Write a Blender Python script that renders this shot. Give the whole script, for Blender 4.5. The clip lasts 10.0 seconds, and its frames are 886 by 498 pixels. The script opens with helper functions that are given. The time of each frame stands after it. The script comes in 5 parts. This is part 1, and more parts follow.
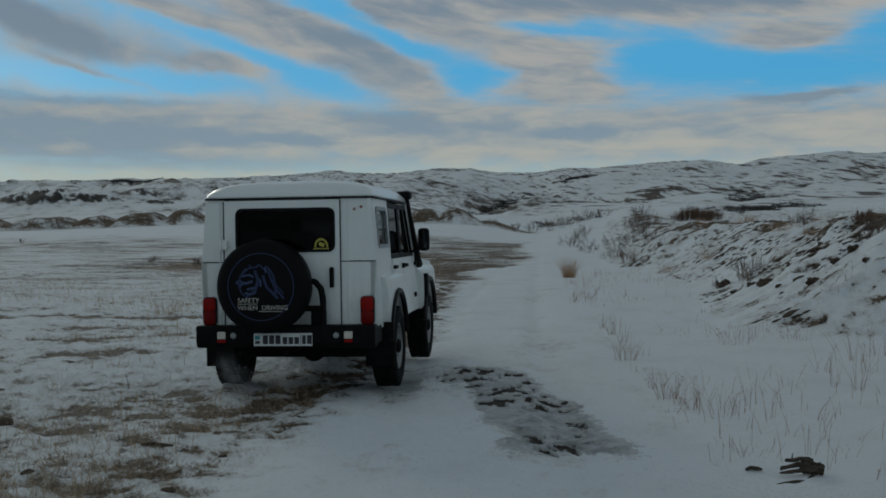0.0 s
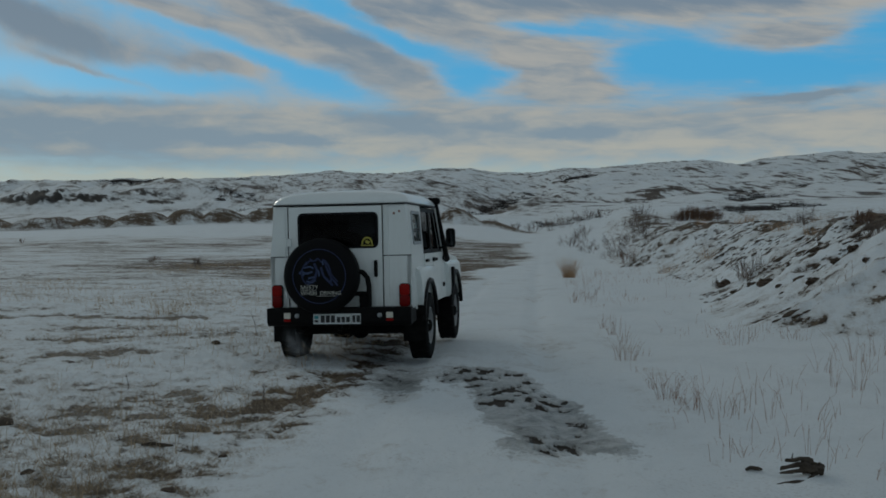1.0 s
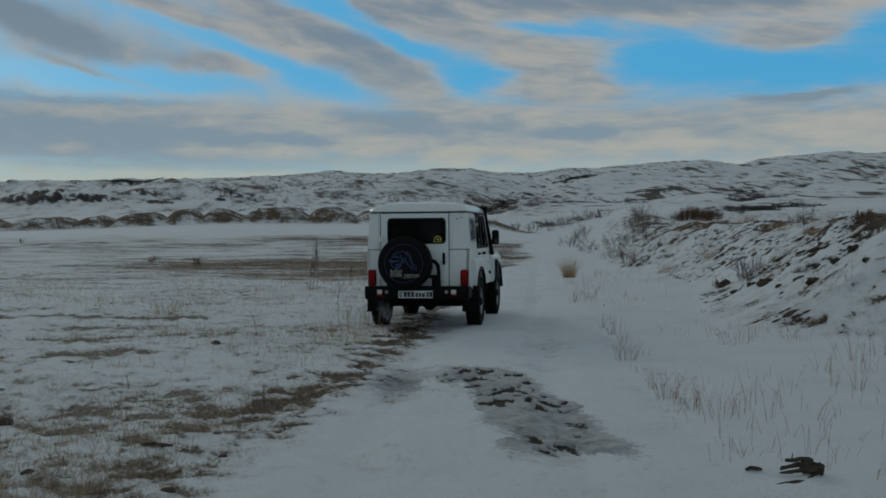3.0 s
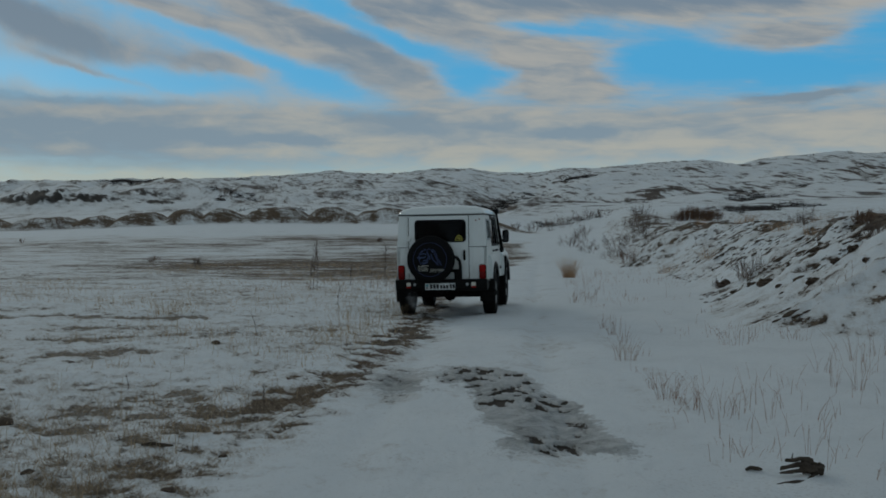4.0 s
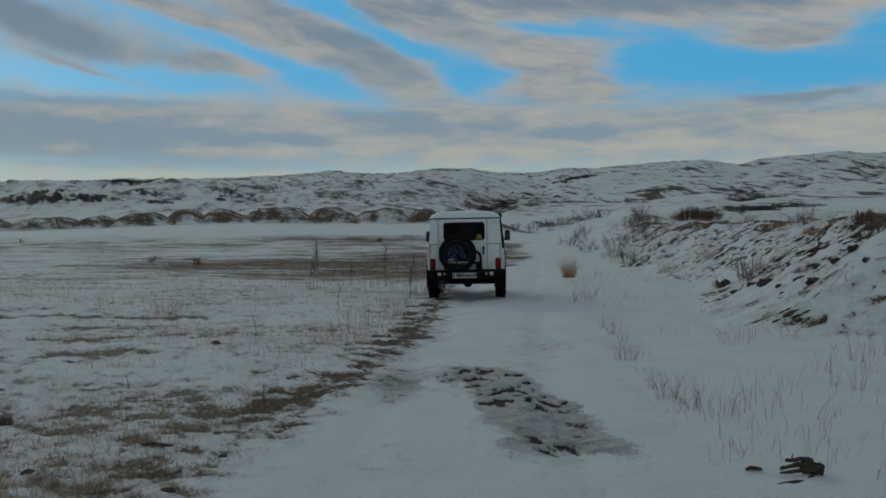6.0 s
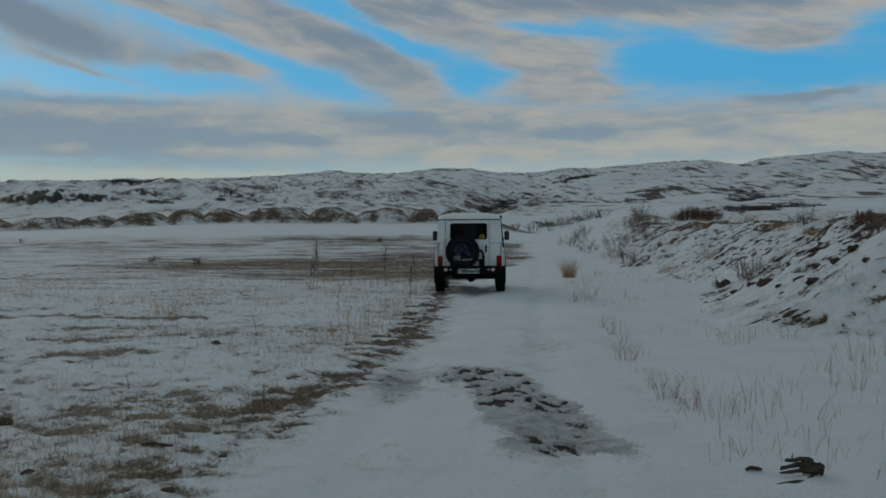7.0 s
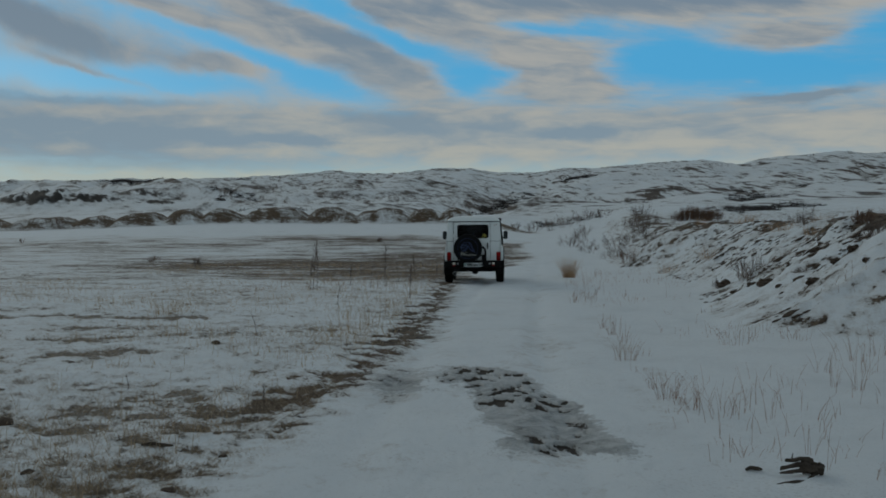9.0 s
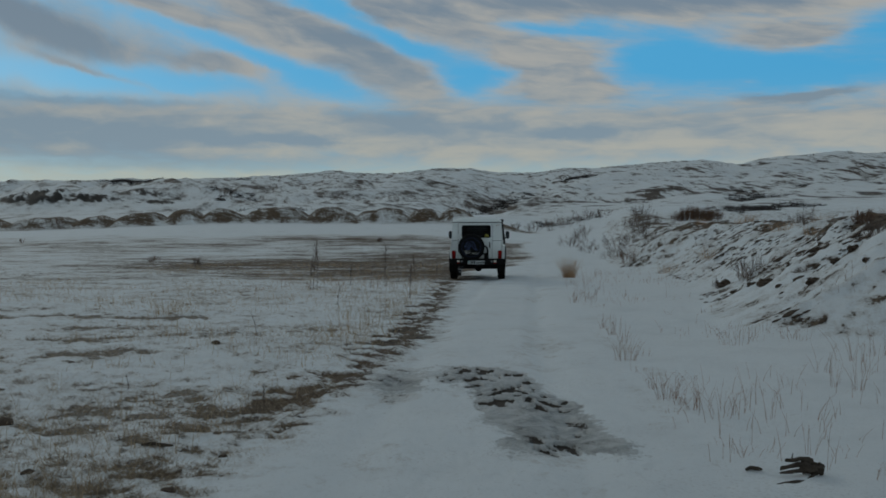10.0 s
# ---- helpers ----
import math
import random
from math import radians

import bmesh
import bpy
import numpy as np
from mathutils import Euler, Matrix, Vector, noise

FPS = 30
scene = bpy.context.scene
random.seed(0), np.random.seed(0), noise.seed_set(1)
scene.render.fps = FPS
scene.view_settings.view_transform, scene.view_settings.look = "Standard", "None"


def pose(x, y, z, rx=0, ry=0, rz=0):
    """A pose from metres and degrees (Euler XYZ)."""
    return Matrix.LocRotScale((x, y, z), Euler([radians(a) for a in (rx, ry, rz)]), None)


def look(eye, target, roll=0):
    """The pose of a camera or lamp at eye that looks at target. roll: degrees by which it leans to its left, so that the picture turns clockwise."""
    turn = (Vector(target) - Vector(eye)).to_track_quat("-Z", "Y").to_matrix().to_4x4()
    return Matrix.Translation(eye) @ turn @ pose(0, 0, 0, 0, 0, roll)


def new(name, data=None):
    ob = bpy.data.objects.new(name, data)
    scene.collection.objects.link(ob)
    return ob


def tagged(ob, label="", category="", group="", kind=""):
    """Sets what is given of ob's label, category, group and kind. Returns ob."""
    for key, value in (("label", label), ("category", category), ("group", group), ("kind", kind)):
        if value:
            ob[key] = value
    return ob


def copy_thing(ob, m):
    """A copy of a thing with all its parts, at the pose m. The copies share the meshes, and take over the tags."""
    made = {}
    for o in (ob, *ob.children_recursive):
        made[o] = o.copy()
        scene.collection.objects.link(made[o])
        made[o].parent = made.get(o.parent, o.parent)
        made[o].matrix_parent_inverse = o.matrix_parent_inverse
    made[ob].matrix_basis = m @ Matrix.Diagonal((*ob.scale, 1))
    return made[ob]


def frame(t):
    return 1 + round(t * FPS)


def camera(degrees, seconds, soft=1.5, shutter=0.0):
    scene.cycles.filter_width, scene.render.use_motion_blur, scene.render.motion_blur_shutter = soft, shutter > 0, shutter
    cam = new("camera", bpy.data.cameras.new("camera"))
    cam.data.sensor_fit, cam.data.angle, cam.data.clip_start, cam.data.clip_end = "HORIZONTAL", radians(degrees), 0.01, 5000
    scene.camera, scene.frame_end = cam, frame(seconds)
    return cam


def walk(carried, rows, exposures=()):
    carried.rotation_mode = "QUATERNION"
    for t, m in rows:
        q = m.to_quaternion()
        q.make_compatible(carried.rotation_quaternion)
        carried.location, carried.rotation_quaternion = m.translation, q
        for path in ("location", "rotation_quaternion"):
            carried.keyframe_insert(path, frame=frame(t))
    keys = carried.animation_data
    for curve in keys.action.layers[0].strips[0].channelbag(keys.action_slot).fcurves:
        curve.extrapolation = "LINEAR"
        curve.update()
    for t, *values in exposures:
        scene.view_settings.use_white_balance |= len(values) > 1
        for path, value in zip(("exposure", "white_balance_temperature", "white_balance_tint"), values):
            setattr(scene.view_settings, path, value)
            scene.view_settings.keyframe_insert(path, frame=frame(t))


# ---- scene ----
EYE_H = 1.467
cam = camera(44.52, 10.0, soft=1.7)
CAM_POSE = look((0, 0, EYE_H), (0, 100, EYE_H - 100 * 30 / 1915))
walk(cam, [(0.0, CAM_POSE), (10.0, CAM_POSE)], exposures=[(0.0, 0.0, 6300, 3), (10.0, 0.0, 6300, 3)])

# ---------------------------------------------------------------- world and light


class Nodes:
    """Small helper to wire shader nodes."""

    def __init__(self, tree):
        self.t = tree
        tree.nodes.clear()

    def add(self, kind, **props):
        n = self.t.nodes.new(kind)
        for k, v in props.items():
            if k == "operation":
                n.operation = v
            elif k == "blend_type":
                n.blend_type = v
            elif k == "data_type":
                n.data_type = v
        return n

    def link(self, a, b):
        self.t.links.new(a, b)

    def put(self, sock, v):
        if isinstance(v, (int, float)):
            sock.default_value = v
        elif isinstance(v, (tuple, list)):
            sock.default_value = (*v, 1.0) if len(v) == 3 and sock.type == "RGBA" else v
        else:
            self.link(v, sock)

    def m(self, op, a, b=0.0, c=0.0, clamp=False):
        n = self.add("ShaderNodeMath", operation=op)
        n.use_clamp = clamp
        self.put(n.inputs[0], a), self.put(n.inputs[1], b), self.put(n.inputs[2], c)
        return n.outputs[0]

    def mix(self, f, a, b, blend="MIX"):
        n = self.add("ShaderNodeMix", data_type="RGBA")
        n.blend_type = blend
        self.put(n.inputs[0], f), self.put(n.inputs[6], a), self.put(n.inputs[7], b)
        return n.outputs[2]

    def step(self, v, lo, hi, a=0.0, b=1.0):
        n = self.add("ShaderNodeMapRange")
        n.interpolation_type = "SMOOTHSTEP"
        for i, x in enumerate((v, lo, hi, a, b)):
            self.put(n.inputs[i], x)
        return n.outputs[0]

    def noise(self, vec, scale, detail=4.0, rough=0.55, distort=0.0):
        n = self.add("ShaderNodeTexNoise")
        if vec is not None:
            self.link(vec, n.inputs["Vector"])
        n.inputs["Scale"].default_value = scale
        n.inputs["Detail"].default_value = detail
        n.inputs["Roughness"].default_value = rough
        n.inputs["Distortion"].default_value = distort
        return n.outputs[0]

    def mapping(self, vec, scale=(1, 1, 1), rot=(0, 0, 0)):
        n = self.add("ShaderNodeMapping")
        self.link(vec, n.inputs["Vector"])
        n.inputs["Scale"].default_value = scale
        n.inputs["Rotation"].default_value = rot
        return n.outputs[0]

    def bump(self, height, strength, dist, normal=None):
        n = self.add("ShaderNodeBump")
        self.put(n.inputs["Height"], height)
        n.inputs["Strength"].default_value = strength
        n.inputs["Distance"].default_value = dist
        if normal is not None:
            self.link(normal, n.inputs["Normal"])
        return n.outputs[0]


SUN_AZ, SUN_EL = -28.0, 10.0


def build_world():
    w = bpy.data.worlds.new("sky")
    scene.world = w
    w.use_nodes = True
    k = Nodes(w.node_tree)
    out = k.add("ShaderNodeOutputWorld")
    bg = k.add("ShaderNodeBackground")
    k.link(bg.outputs[0], out.inputs[0])
    tc = k.add("ShaderNodeTexCoord").outputs["Generated"]
    sep = k.add("ShaderNodeSeparateXYZ")
    k.link(tc, sep.inputs[0])
    x, y, z = sep.outputs
    az = k.m("MULTIPLY", k.m("ARCTAN2", x, y), 57.2958)
    el = k.m("MULTIPLY", k.m("ARCSINE", z), 57.2958)

    # blue of the clear sky
    sky = k.add("ShaderNodeTexSky")
    sky.sky_type = "NISHITA"
    sky.sun_disc = False
    sky.sun_elevation = radians(SUN_EL)
    sky.sun_rotation = radians(SUN_AZ)
    sky.ozone_density = 3.0
    nishita = k.mix(1.0, sky.outputs[0], (0.07, 0.085, 0.10), "MULTIPLY")
    blue = k.mix(k.step(el, 2, 8.5), (0.22, 0.42, 0.55), (0.078, 0.345, 0.62))
    blue = k.mix(0.08, blue, nishita)

    # long cloud streaks, drawn out along the horizon and slanting down to the right
    comb2 = k.add("ShaderNodeCombineXYZ")
    k.link(az, comb2.inputs[0])
    k.link(k.m("ADD", k.m("MULTIPLY", el, 2.2), k.m("MULTIPLY", az, k.step(el, 5.0, 12.0, 0.0, 0.40))), comb2.inputs[1])
    ae = comb2.outputs[0]
    streak = k.noise(k.mapping(ae, (0.42, 1.0, 1), (0, 0, radians(14))), 0.24, 8, 0.55, 0.8)
    fine = k.noise(k.mapping(ae, (0.5, 0.8, 1), (0, 0, radians(12))), 0.8, 6, 0.55, 0.5)
    warp_a = k.noise(ae, 0.17, 6, 0.6)
    warp_b = k.noise(k.mapping(ae, (0.7, 1, 1), (0, 0, 0.8)), 0.24, 6, 0.62)
    aw = k.m("ADD", az, k.m("MULTIPLY", k.m("SUBTRACT", warp_a, 0.5), 4.5))
    ew = k.m("ADD", el, k.m("MULTIPLY", k.m("SUBTRACT", warp_b, 0.5), 1.5))

    def blob(ca, ce, ra, re, tilt, gain):
        c, s = math.cos(radians(tilt)), math.sin(radians(tilt))
        da, de = k.m("SUBTRACT", aw, ca), k.m("SUBTRACT", ew, ce)
        p = k.m("DIVIDE", k.m("ADD", k.m("MULTIPLY", da, c), k.m("MULTIPLY", de, s)), ra)
        q = k.m("DIVIDE", k.m("SUBTRACT", k.m("MULTIPLY", de, c), k.m("MULTIPLY", da, s)), re)
        d = k.m("ADD", k.m("MULTIPLY", p, p), k.m("MULTIPLY", q, q))
        return k.m("MULTIPLY", k.m("EXPONENT", k.m("MULTIPLY", d, -1.0)), gain)

    # openings and cloud banks: azimuth, elevation, half-length, half-height, tilt, strength
    gaps = [(-16.3, 7.7, 7.5, 0.70, -2, 1.25), (-7.3, 8.1, 3.5, 0.60, -20, 1.2), (-13.6, 10.4, 5.5, 0.50, -18, 0.85), (-21.5, 11.9, 3.0, 0.40, 0, 0.45), (-6.4, 11.9, 3.2, 0.60, -18, 1.3), (-1.7, 9.8, 2.0, 0.50, -20, 1.15),
            (1.7, 8.0, 1.9, 1.05, 0, 1.35), (6.5, 10.5, 5.0, 0.35, -3, 0.85), (16.6, 8.1, 8.0, 1.15, 0, 1.45), (11.8, 9.1, 2.4, 0.85, 0, 1.05), (22.5, 9.9, 2.5, 0.80, 0, 1.0),
            (-38.0, 10.0, 12.0, 2.0, 0, 1.0), (40.0, 11.0, 13.0, 2.2, 5, 1.0)]
    puffs = [(-5.5, 9.6, 5.2, 0.80, -24, 1.5), (-1.3, 11.4, 3.8, 0.75, -15, 1.2), (5.4, 8.9, 2.6, 0.75, -5, 1.9), (6.6, 7.6, 2.9, 0.55, 0, 1.8), (18.4, 9.8, 2.9, 0.55, 2, 1.35), (15.5, 7.6, 1.0, 0.22, 0, 0.5), (13.4, 11.9, 11.0, 0.70, 0, 1.5),
             (-20.8, 10.2, 4.5, 0.80, -16, 0.95), (-17.5, 8.0, 3.0, 0.20, -14, 1.0), (-11.5, 8.5, 2.6, 0.45, -8, 1.0), (-15.0, 11.4, 5.0, 0.45, -14, 0.9), (18.6, 6.85, 2.6, 0.28, 5, 1.1), (0.0, 5.2, 40.0, 1.1, 0, 0.9)]

    def total_of(rows):
        total = None
        for g in rows:
            b = blob(*g)
            total = b if total is None else k.m("ADD", total, b)
        return total

    total = k.m("SUBTRACT", total_of(gaps), total_of(puffs))
    # overhead the cover closes to a thin even layer
    total = k.m("ADD", total, k.step(el, 13, 24, 0.0, -0.55))
    rough_gap = k.m("ADD", total, k.m("MULTIPLY", k.m("SUBTRACT", streak, 0.5), -0.95))
    rough_gap = k.m("ADD", rough_gap, k.m("MULTIPLY", k.m("SUBTRACT", fine, 0.5), -0.85))
    clear = k.m("ADD", k.step(rough_gap, -0.45, 0.75, 0.0, 0.8), k.step(rough_gap, 0.3, 1.2, 0.0, 0.2))

    # clouds: grey-blue bellies, creamy edges, yellowish towards the horizon
    bellies = total_of([(13.4, 12.1, 10.0, 0.65, 0, 0.24), (-5.2, 9.9, 4.2, 0.55, -24, 0.18), (-1.0, 11.6, 3.0, 0.5, -15, 0.14), (-20.8, 10.3, 4.6, 0.9, -16, 0.20), (-1.9, 5.9, 3.8, 0.55, -4, 0.26), (7.2, 5.3, 2.6, 0.35, 0, 0.26),
                        (18.4, 6.85, 2.6, 0.28, 5, 0.34), (-19.9, 6.6, 7.0, 0.22, 0, 0.24), (-8.5, 4.8, 2.6, 0.22, 0, 0.18), (-14.5, 3.5, 6.0, 0.3, 0, 0.16), (-18.0, 5.3, 5.0, 0.4, -3, 0.14), (18.6, 9.7, 1.8, 0.3, 2, 0.08), (-18.0, 4.5, 9.0, 1.1, 0, 0.22), (-16.0, 7.6, 6.0, 0.6, 0, 0.06),
                        (-8.0, 4.2, 6.0, 0.25, 0, -0.14), (10.0, 4.4, 9.0, 0.3, 0, -0.10), (-6.0, 6.1, 2.2, 0.3, -3, -0.12), (4.0, 6.0, 2.0, 0.3, 0, -0.08)])
    shade = k.m("ADD", k.m("MULTIPLY", streak, 0.56), k.m("MULTIPLY", fine, 0.44))
    shade = k.m("SUBTRACT", shade, bellies)
    shade = k.m("ADD", shade, k.m("MULTIPLY", clear, 0.18))
    dark = k.mix(k.step(el, 2.5, 12), (0.225, 0.285, 0.345), (0.185, 0.232, 0.295))
    light = k.mix(k.step(el, 2.0, 9.0), (0.405, 0.395, 0.36), (0.38, 0.365, 0.355))
    cloud = k.mix(k.step(shade, 0.30, 0.66), dark, light)
    cloud = k.mix(k.step(el, 14, 35, 0.0, 0.80), cloud, (0.161, 0.188, 0.210))
    cloud = k.mix(k.step(el, 4.0, 2.9, 0.0, 0.28), cloud, (0.49, 0.51, 0.40))
    col = k.mix(clear, cloud, blue)
    below = k.step(el, -2.0, 0.0)
    col = k.mix(below, (0.12, 0.13, 0.14), col)
    k.link(col, bg.inputs[0])
    bg.inputs[1].default_value = 1.0


build_world()

sun_data = bpy.data.lights.new("sun", "SUN")
sun_data.energy, sun_data.angle, sun_data.color = 0.3, radians(14), (1.0, 0.93, 0.82)
sun = new("sun", sun_data)
_a, _e = radians(SUN_AZ), radians(SUN_EL + 12)
sun.matrix_world = look((30 * math.sin(_a), 30 * math.cos(_a), 30 * math.tan(_e)), (0, 0, 0))

# ---------------------------------------------------------------- materials


def material(name):
    mat = bpy.data.materials.new(name)
    mat.use_nodes = True
    k = Nodes(mat.node_tree)
    out = k.add("ShaderNodeOutputMaterial")
    b = k.add("ShaderNodeBsdfPrincipled")
    k.link(b.outputs[0], out.inputs[0])
    return mat, k, b


def simple(name, col, rough=0.5, metal=0.0, vary=0.15, scale=8.0, bump=0.0, dust=None, dust_amount=0.0):
    """Painted, rubber, wood or metal surface with grain at two scales and an optional film of dust."""
    mat, k, b = material(name)
    tc = k.add("ShaderNodeTexCoord").outputs["Object"]
    n1, n2 = k.noise(tc, scale, 5, 0.6), k.noise(tc, scale * 9, 3, 0.6)
    f = k.m("ADD", k.m("MULTIPLY", n1, 0.65), k.m("MULTIPLY", n2, 0.35))
    lo = tuple(c * (1 - vary) for c in col)
    hi = tuple(min(1.0, c * (1 + vary)) for c in col)
    c = k.mix(k.step(f, 0.3, 0.7), lo, hi)
    if dust:
        c = k.mix(k.m("MULTIPLY", k.step(n1, 0.42, 0.68), dust_amount), c, dust)
    k.put(b.inputs["Base Color"], c)
    k.put(b.inputs["Roughness"], k.m("ADD", rough - 0.06, k.m("MULTIPLY", n1, 0.12)))
    b.inputs["Metallic"].default_value = metal
    if bump:
        k.put(b.inputs["Normal"], k.bump(f, bump, 0.01))
    return mat


def ground_material():
    """Wind-packed snow over frozen soil and dry turf; 'bare' says how much soil shows, 'ice' where it is wet."""
    mat, k, b = material("snowy_ground")
    pos = k.add("ShaderNodeNewGeometry").outputs["Position"]
    at = k.add("ShaderNodeAttribute")
    at.attribute_name = "bare"
    bare = at.outputs["Fac"]
    at2 = k.add("ShaderNodeAttribute")
    at2.attribute_name = "ice"
    ice = at2.outputs["Fac"]
    at3 = k.add("ShaderNodeAttribute")
    at3.attribute_name = "far"
    far = at3.outputs["Fac"]
    n_fine = k.noise(k.mapping(pos, (1, 0.5, 1)), 26.0, 7, 0.80)
    n_mid = k.noise(k.mapping(pos, (1, 0.7, 1)), 6.0, 7, 0.7, 0.5)
    n_wide = k.noise(k.mapping(pos, (0.8, 0.6, 1)), 0.9, 5, 0.6, 0.3)
    n_big = k.noise(pos, 0.07, 7, 0.65)
    sp = k.add("ShaderNodeSeparateXYZ")
    k.link(pos, sp.inputs[0])
    cb = k.add("ShaderNodeCombineXYZ")
    wave = k.m("MULTIPLY", k.m("SUBTRACT", k.noise(pos, 0.012, 3, 0.5), 0.5), 26.0)
    k.link(k.m("MULTIPLY", sp.outputs[0], 0.20), cb.inputs[0])
    k.link(k.m("MULTIPLY", k.m("ADD", k.m("ADD", sp.outputs[2], wave), k.m("MULTIPLY", sp.outputs[0], 0.30)), 0.62), cb.inputs[1])
    k.link(k.m("MULTIPLY", sp.outputs[1], 0.05), cb.inputs[2])
    n_hill = k.noise(cb.outputs[0], 1.0, 8, 0.72, 0.3)
    rill = k.noise(k.mapping(pos, (1, 0.4, 1), (0, 0, -0.5)), 0.03, 6, 0.6, 0.6)
    rill = k.m("MULTIPLY", k.m("ABSOLUTE", k.m("SUBTRACT", rill, 0.5)), 3.0)
    near_n = k.m("ADD", k.m("ADD", k.m("MULTIPLY", n_fine, 0.36), k.m("MULTIPLY", n_mid, 0.40)), k.m("MULTIPLY", n_wide, 0.24))
    far_n = k.m("ADD", k.m("ADD", k.m("MULTIPLY", n_big, 0.22), k.m("MULTIPLY", n_hill, 0.63)), k.m("MULTIPLY", rill, 0.15))
    # drifts and grass streaks of the open field, wider than the tufts near by
    at6 = k.add("ShaderNodeAttribute")
    at6.attribute_name = "open"
    field_n = k.m("ADD", k.m("MULTIPLY", k.noise(k.mapping(pos, (0.55, 1, 1)), 0.75, 7, 0.74, 0.4), 0.62), k.m("MULTIPLY", k.noise(pos, 4.5, 5, 0.75), 0.38))
    nn0 = k.add("ShaderNodeMix")
    k.put(nn0.inputs[0], at6.outputs["Fac"]), k.put(nn0.inputs[2], near_n), k.put(nn0.inputs[3], field_n)
    nn = k.add("ShaderNodeMix")
    k.put(nn.inputs[0], far), k.put(nn.inputs[2], nn0.outputs[0]), k.put(nn.inputs[3], far_n)
    # soil shows where the noise falls under the local bareness
    lim = k.m("ADD", k.m("MULTIPLY", bare, 0.46), 0.27)
    d = k.m("SUBTRACT", lim, nn.outputs[0])
    soil = k.step(d, k.m("SUBTRACT", k.m("MULTIPLY", at6.outputs["Fac"], -0.03), 0.02), k.m("ADD", k.m("MULTIPLY", at6.outputs["Fac"], 0.05), 0.035))
    # snow
    snow = k.mix(k.m("ADD", k.m("MULTIPLY", n_mid, 0.5), k.m("MULTIPLY", n_wide, 0.5)), (0.68, 0.73, 0.76), (0.90, 0.93, 0.95))
    snow = k.mix(k.m("MULTIPLY", k.step(k.noise(pos, 0.7, 5, 0.6), 0.45, 0.75), 0.35), snow, (0.60, 0.63, 0.65))
    snow = k.mix(k.m("MULTIPLY", k.step(d, -0.13, -0.02, 0.0, 0.40), k.m("SUBTRACT", 1.0, k.m("MULTIPLY", far, 0.55))), snow, (0.48, 0.44, 0.39))
    speck = k.noise(pos, 42.0, 4, 0.7)
    snow = k.mix(k.m("MULTIPLY", k.step(k.m("ADD", speck, k.m("MULTIPLY", n_wide, 0.35)), 0.72, 0.90), k.m("SUBTRACT", 0.35, k.m("MULTIPLY", far, 0.35))), snow, (0.30, 0.27, 0.24))
    # soil, turf and dead grass
    g1 = k.noise(k.mapping(pos, (1, 0.5, 1)), 5.0, 6, 0.7)
    g2 = k.noise(pos, 23.0, 4, 0.6)
    earth = k.mix(k.step(g1, 0.35, 0.65), (0.035, 0.026, 0.019), (0.145, 0.105, 0.070))
    earth = k.mix(k.m("MULTIPLY", k.step(g2, 0.46, 0.70), 0.6), earth, (0.33, 0.275, 0.205))
    earth = k.mix(k.m("MULTIPLY", k.step(n_wide, 0.36, 0.62), 0.7), earth, (0.105, 0.066, 0.040))
    earth = k.mix(far, earth, k.mix(n_big, (0.040, 0.034, 0.031), (0.15, 0.115, 0.090)))
    earth = k.mix(k.m("MULTIPLY", at6.outputs["Fac"], k.m("SUBTRACT", 0.5, k.m("MULTIPLY", far, 0.5))), earth, k.mix(g1, (0.070, 0.049, 0.032), (0.18, 0.128, 0.082)))
    at4 = k.add("ShaderNodeAttribute")
    at4.attribute_name = "turf"
    straw = k.mix(k.step(g2, 0.38, 0.62), (0.10, 0.080, 0.060), (0.36, 0.30, 0.23))
    earth = k.mix(k.m("MULTIPLY", at4.outputs["Fac"], 0.60), earth, straw)
    # snow dust caught between the blades
    dust = k.m("MULTIPLY", k.step(k.noise(pos, 55.0, 4, 0.75), 0.46, 0.66), k.m("MULTIPLY", at4.outputs["Fac"], 0.55))
    earth = k.mix(dust, earth, (0.62, 0.66, 0.68))
    at5 = k.add("ShaderNodeAttribute")
    at5.attribute_name = "rock"
    earth = k.mix(k.step(at5.outputs["Fac"], 0.05, 0.4), earth, k.mix(g1, (0.012, 0.012, 0.013), (0.06, 0.055, 0.05)))
    wet = k.mix(k.step(k.m("ADD", k.m("MULTIPLY", n_mid, 0.6), k.m("MULTIPLY", n_wide, 0.4)), 0.38, 0.58), (0.17, 0.178, 0.175), (0.47, 0.48, 0.475))
    earth = k.mix(k.m("MULTIPLY", k.step(ice, 0.05, 0.5), 0.75), earth, (0.040, 0.038, 0.036))
    c = k.mix(soil, snow, earth)
    ice_on = k.m("MULTIPLY", k.step(k.m("ADD", ice, k.m("ADD", k.m("MULTIPLY", k.m("SUBTRACT", n_mid, 0.5), 1.8), k.m("MULTIPLY", k.m("SUBTRACT", n_fine, 0.5), 1.6))), 0.25, 0.65), k.m("SUBTRACT", 1.0, soil))
    c = k.mix(ice_on, c, wet)
    k.put(b.inputs["Base Color"], c)
    r = k.m("SUBTRACT", 0.85, k.m("MULTIPLY", ice_on, 0.45))
    k.put(b.inputs["Roughness"], r)
    b.inputs["Specular IOR Level"].default_value = 0.25
    h = k.m("SUBTRACT", k.m("ADD", k.m("MULTIPLY", n_mid, 0.6), k.m("MULTIPLY", n_fine, 0.35)), k.m("MULTIPLY", soil, 0.35))
    k.put(b.inputs["Normal"], k.bump(h, 0.6, 0.07))
    return mat


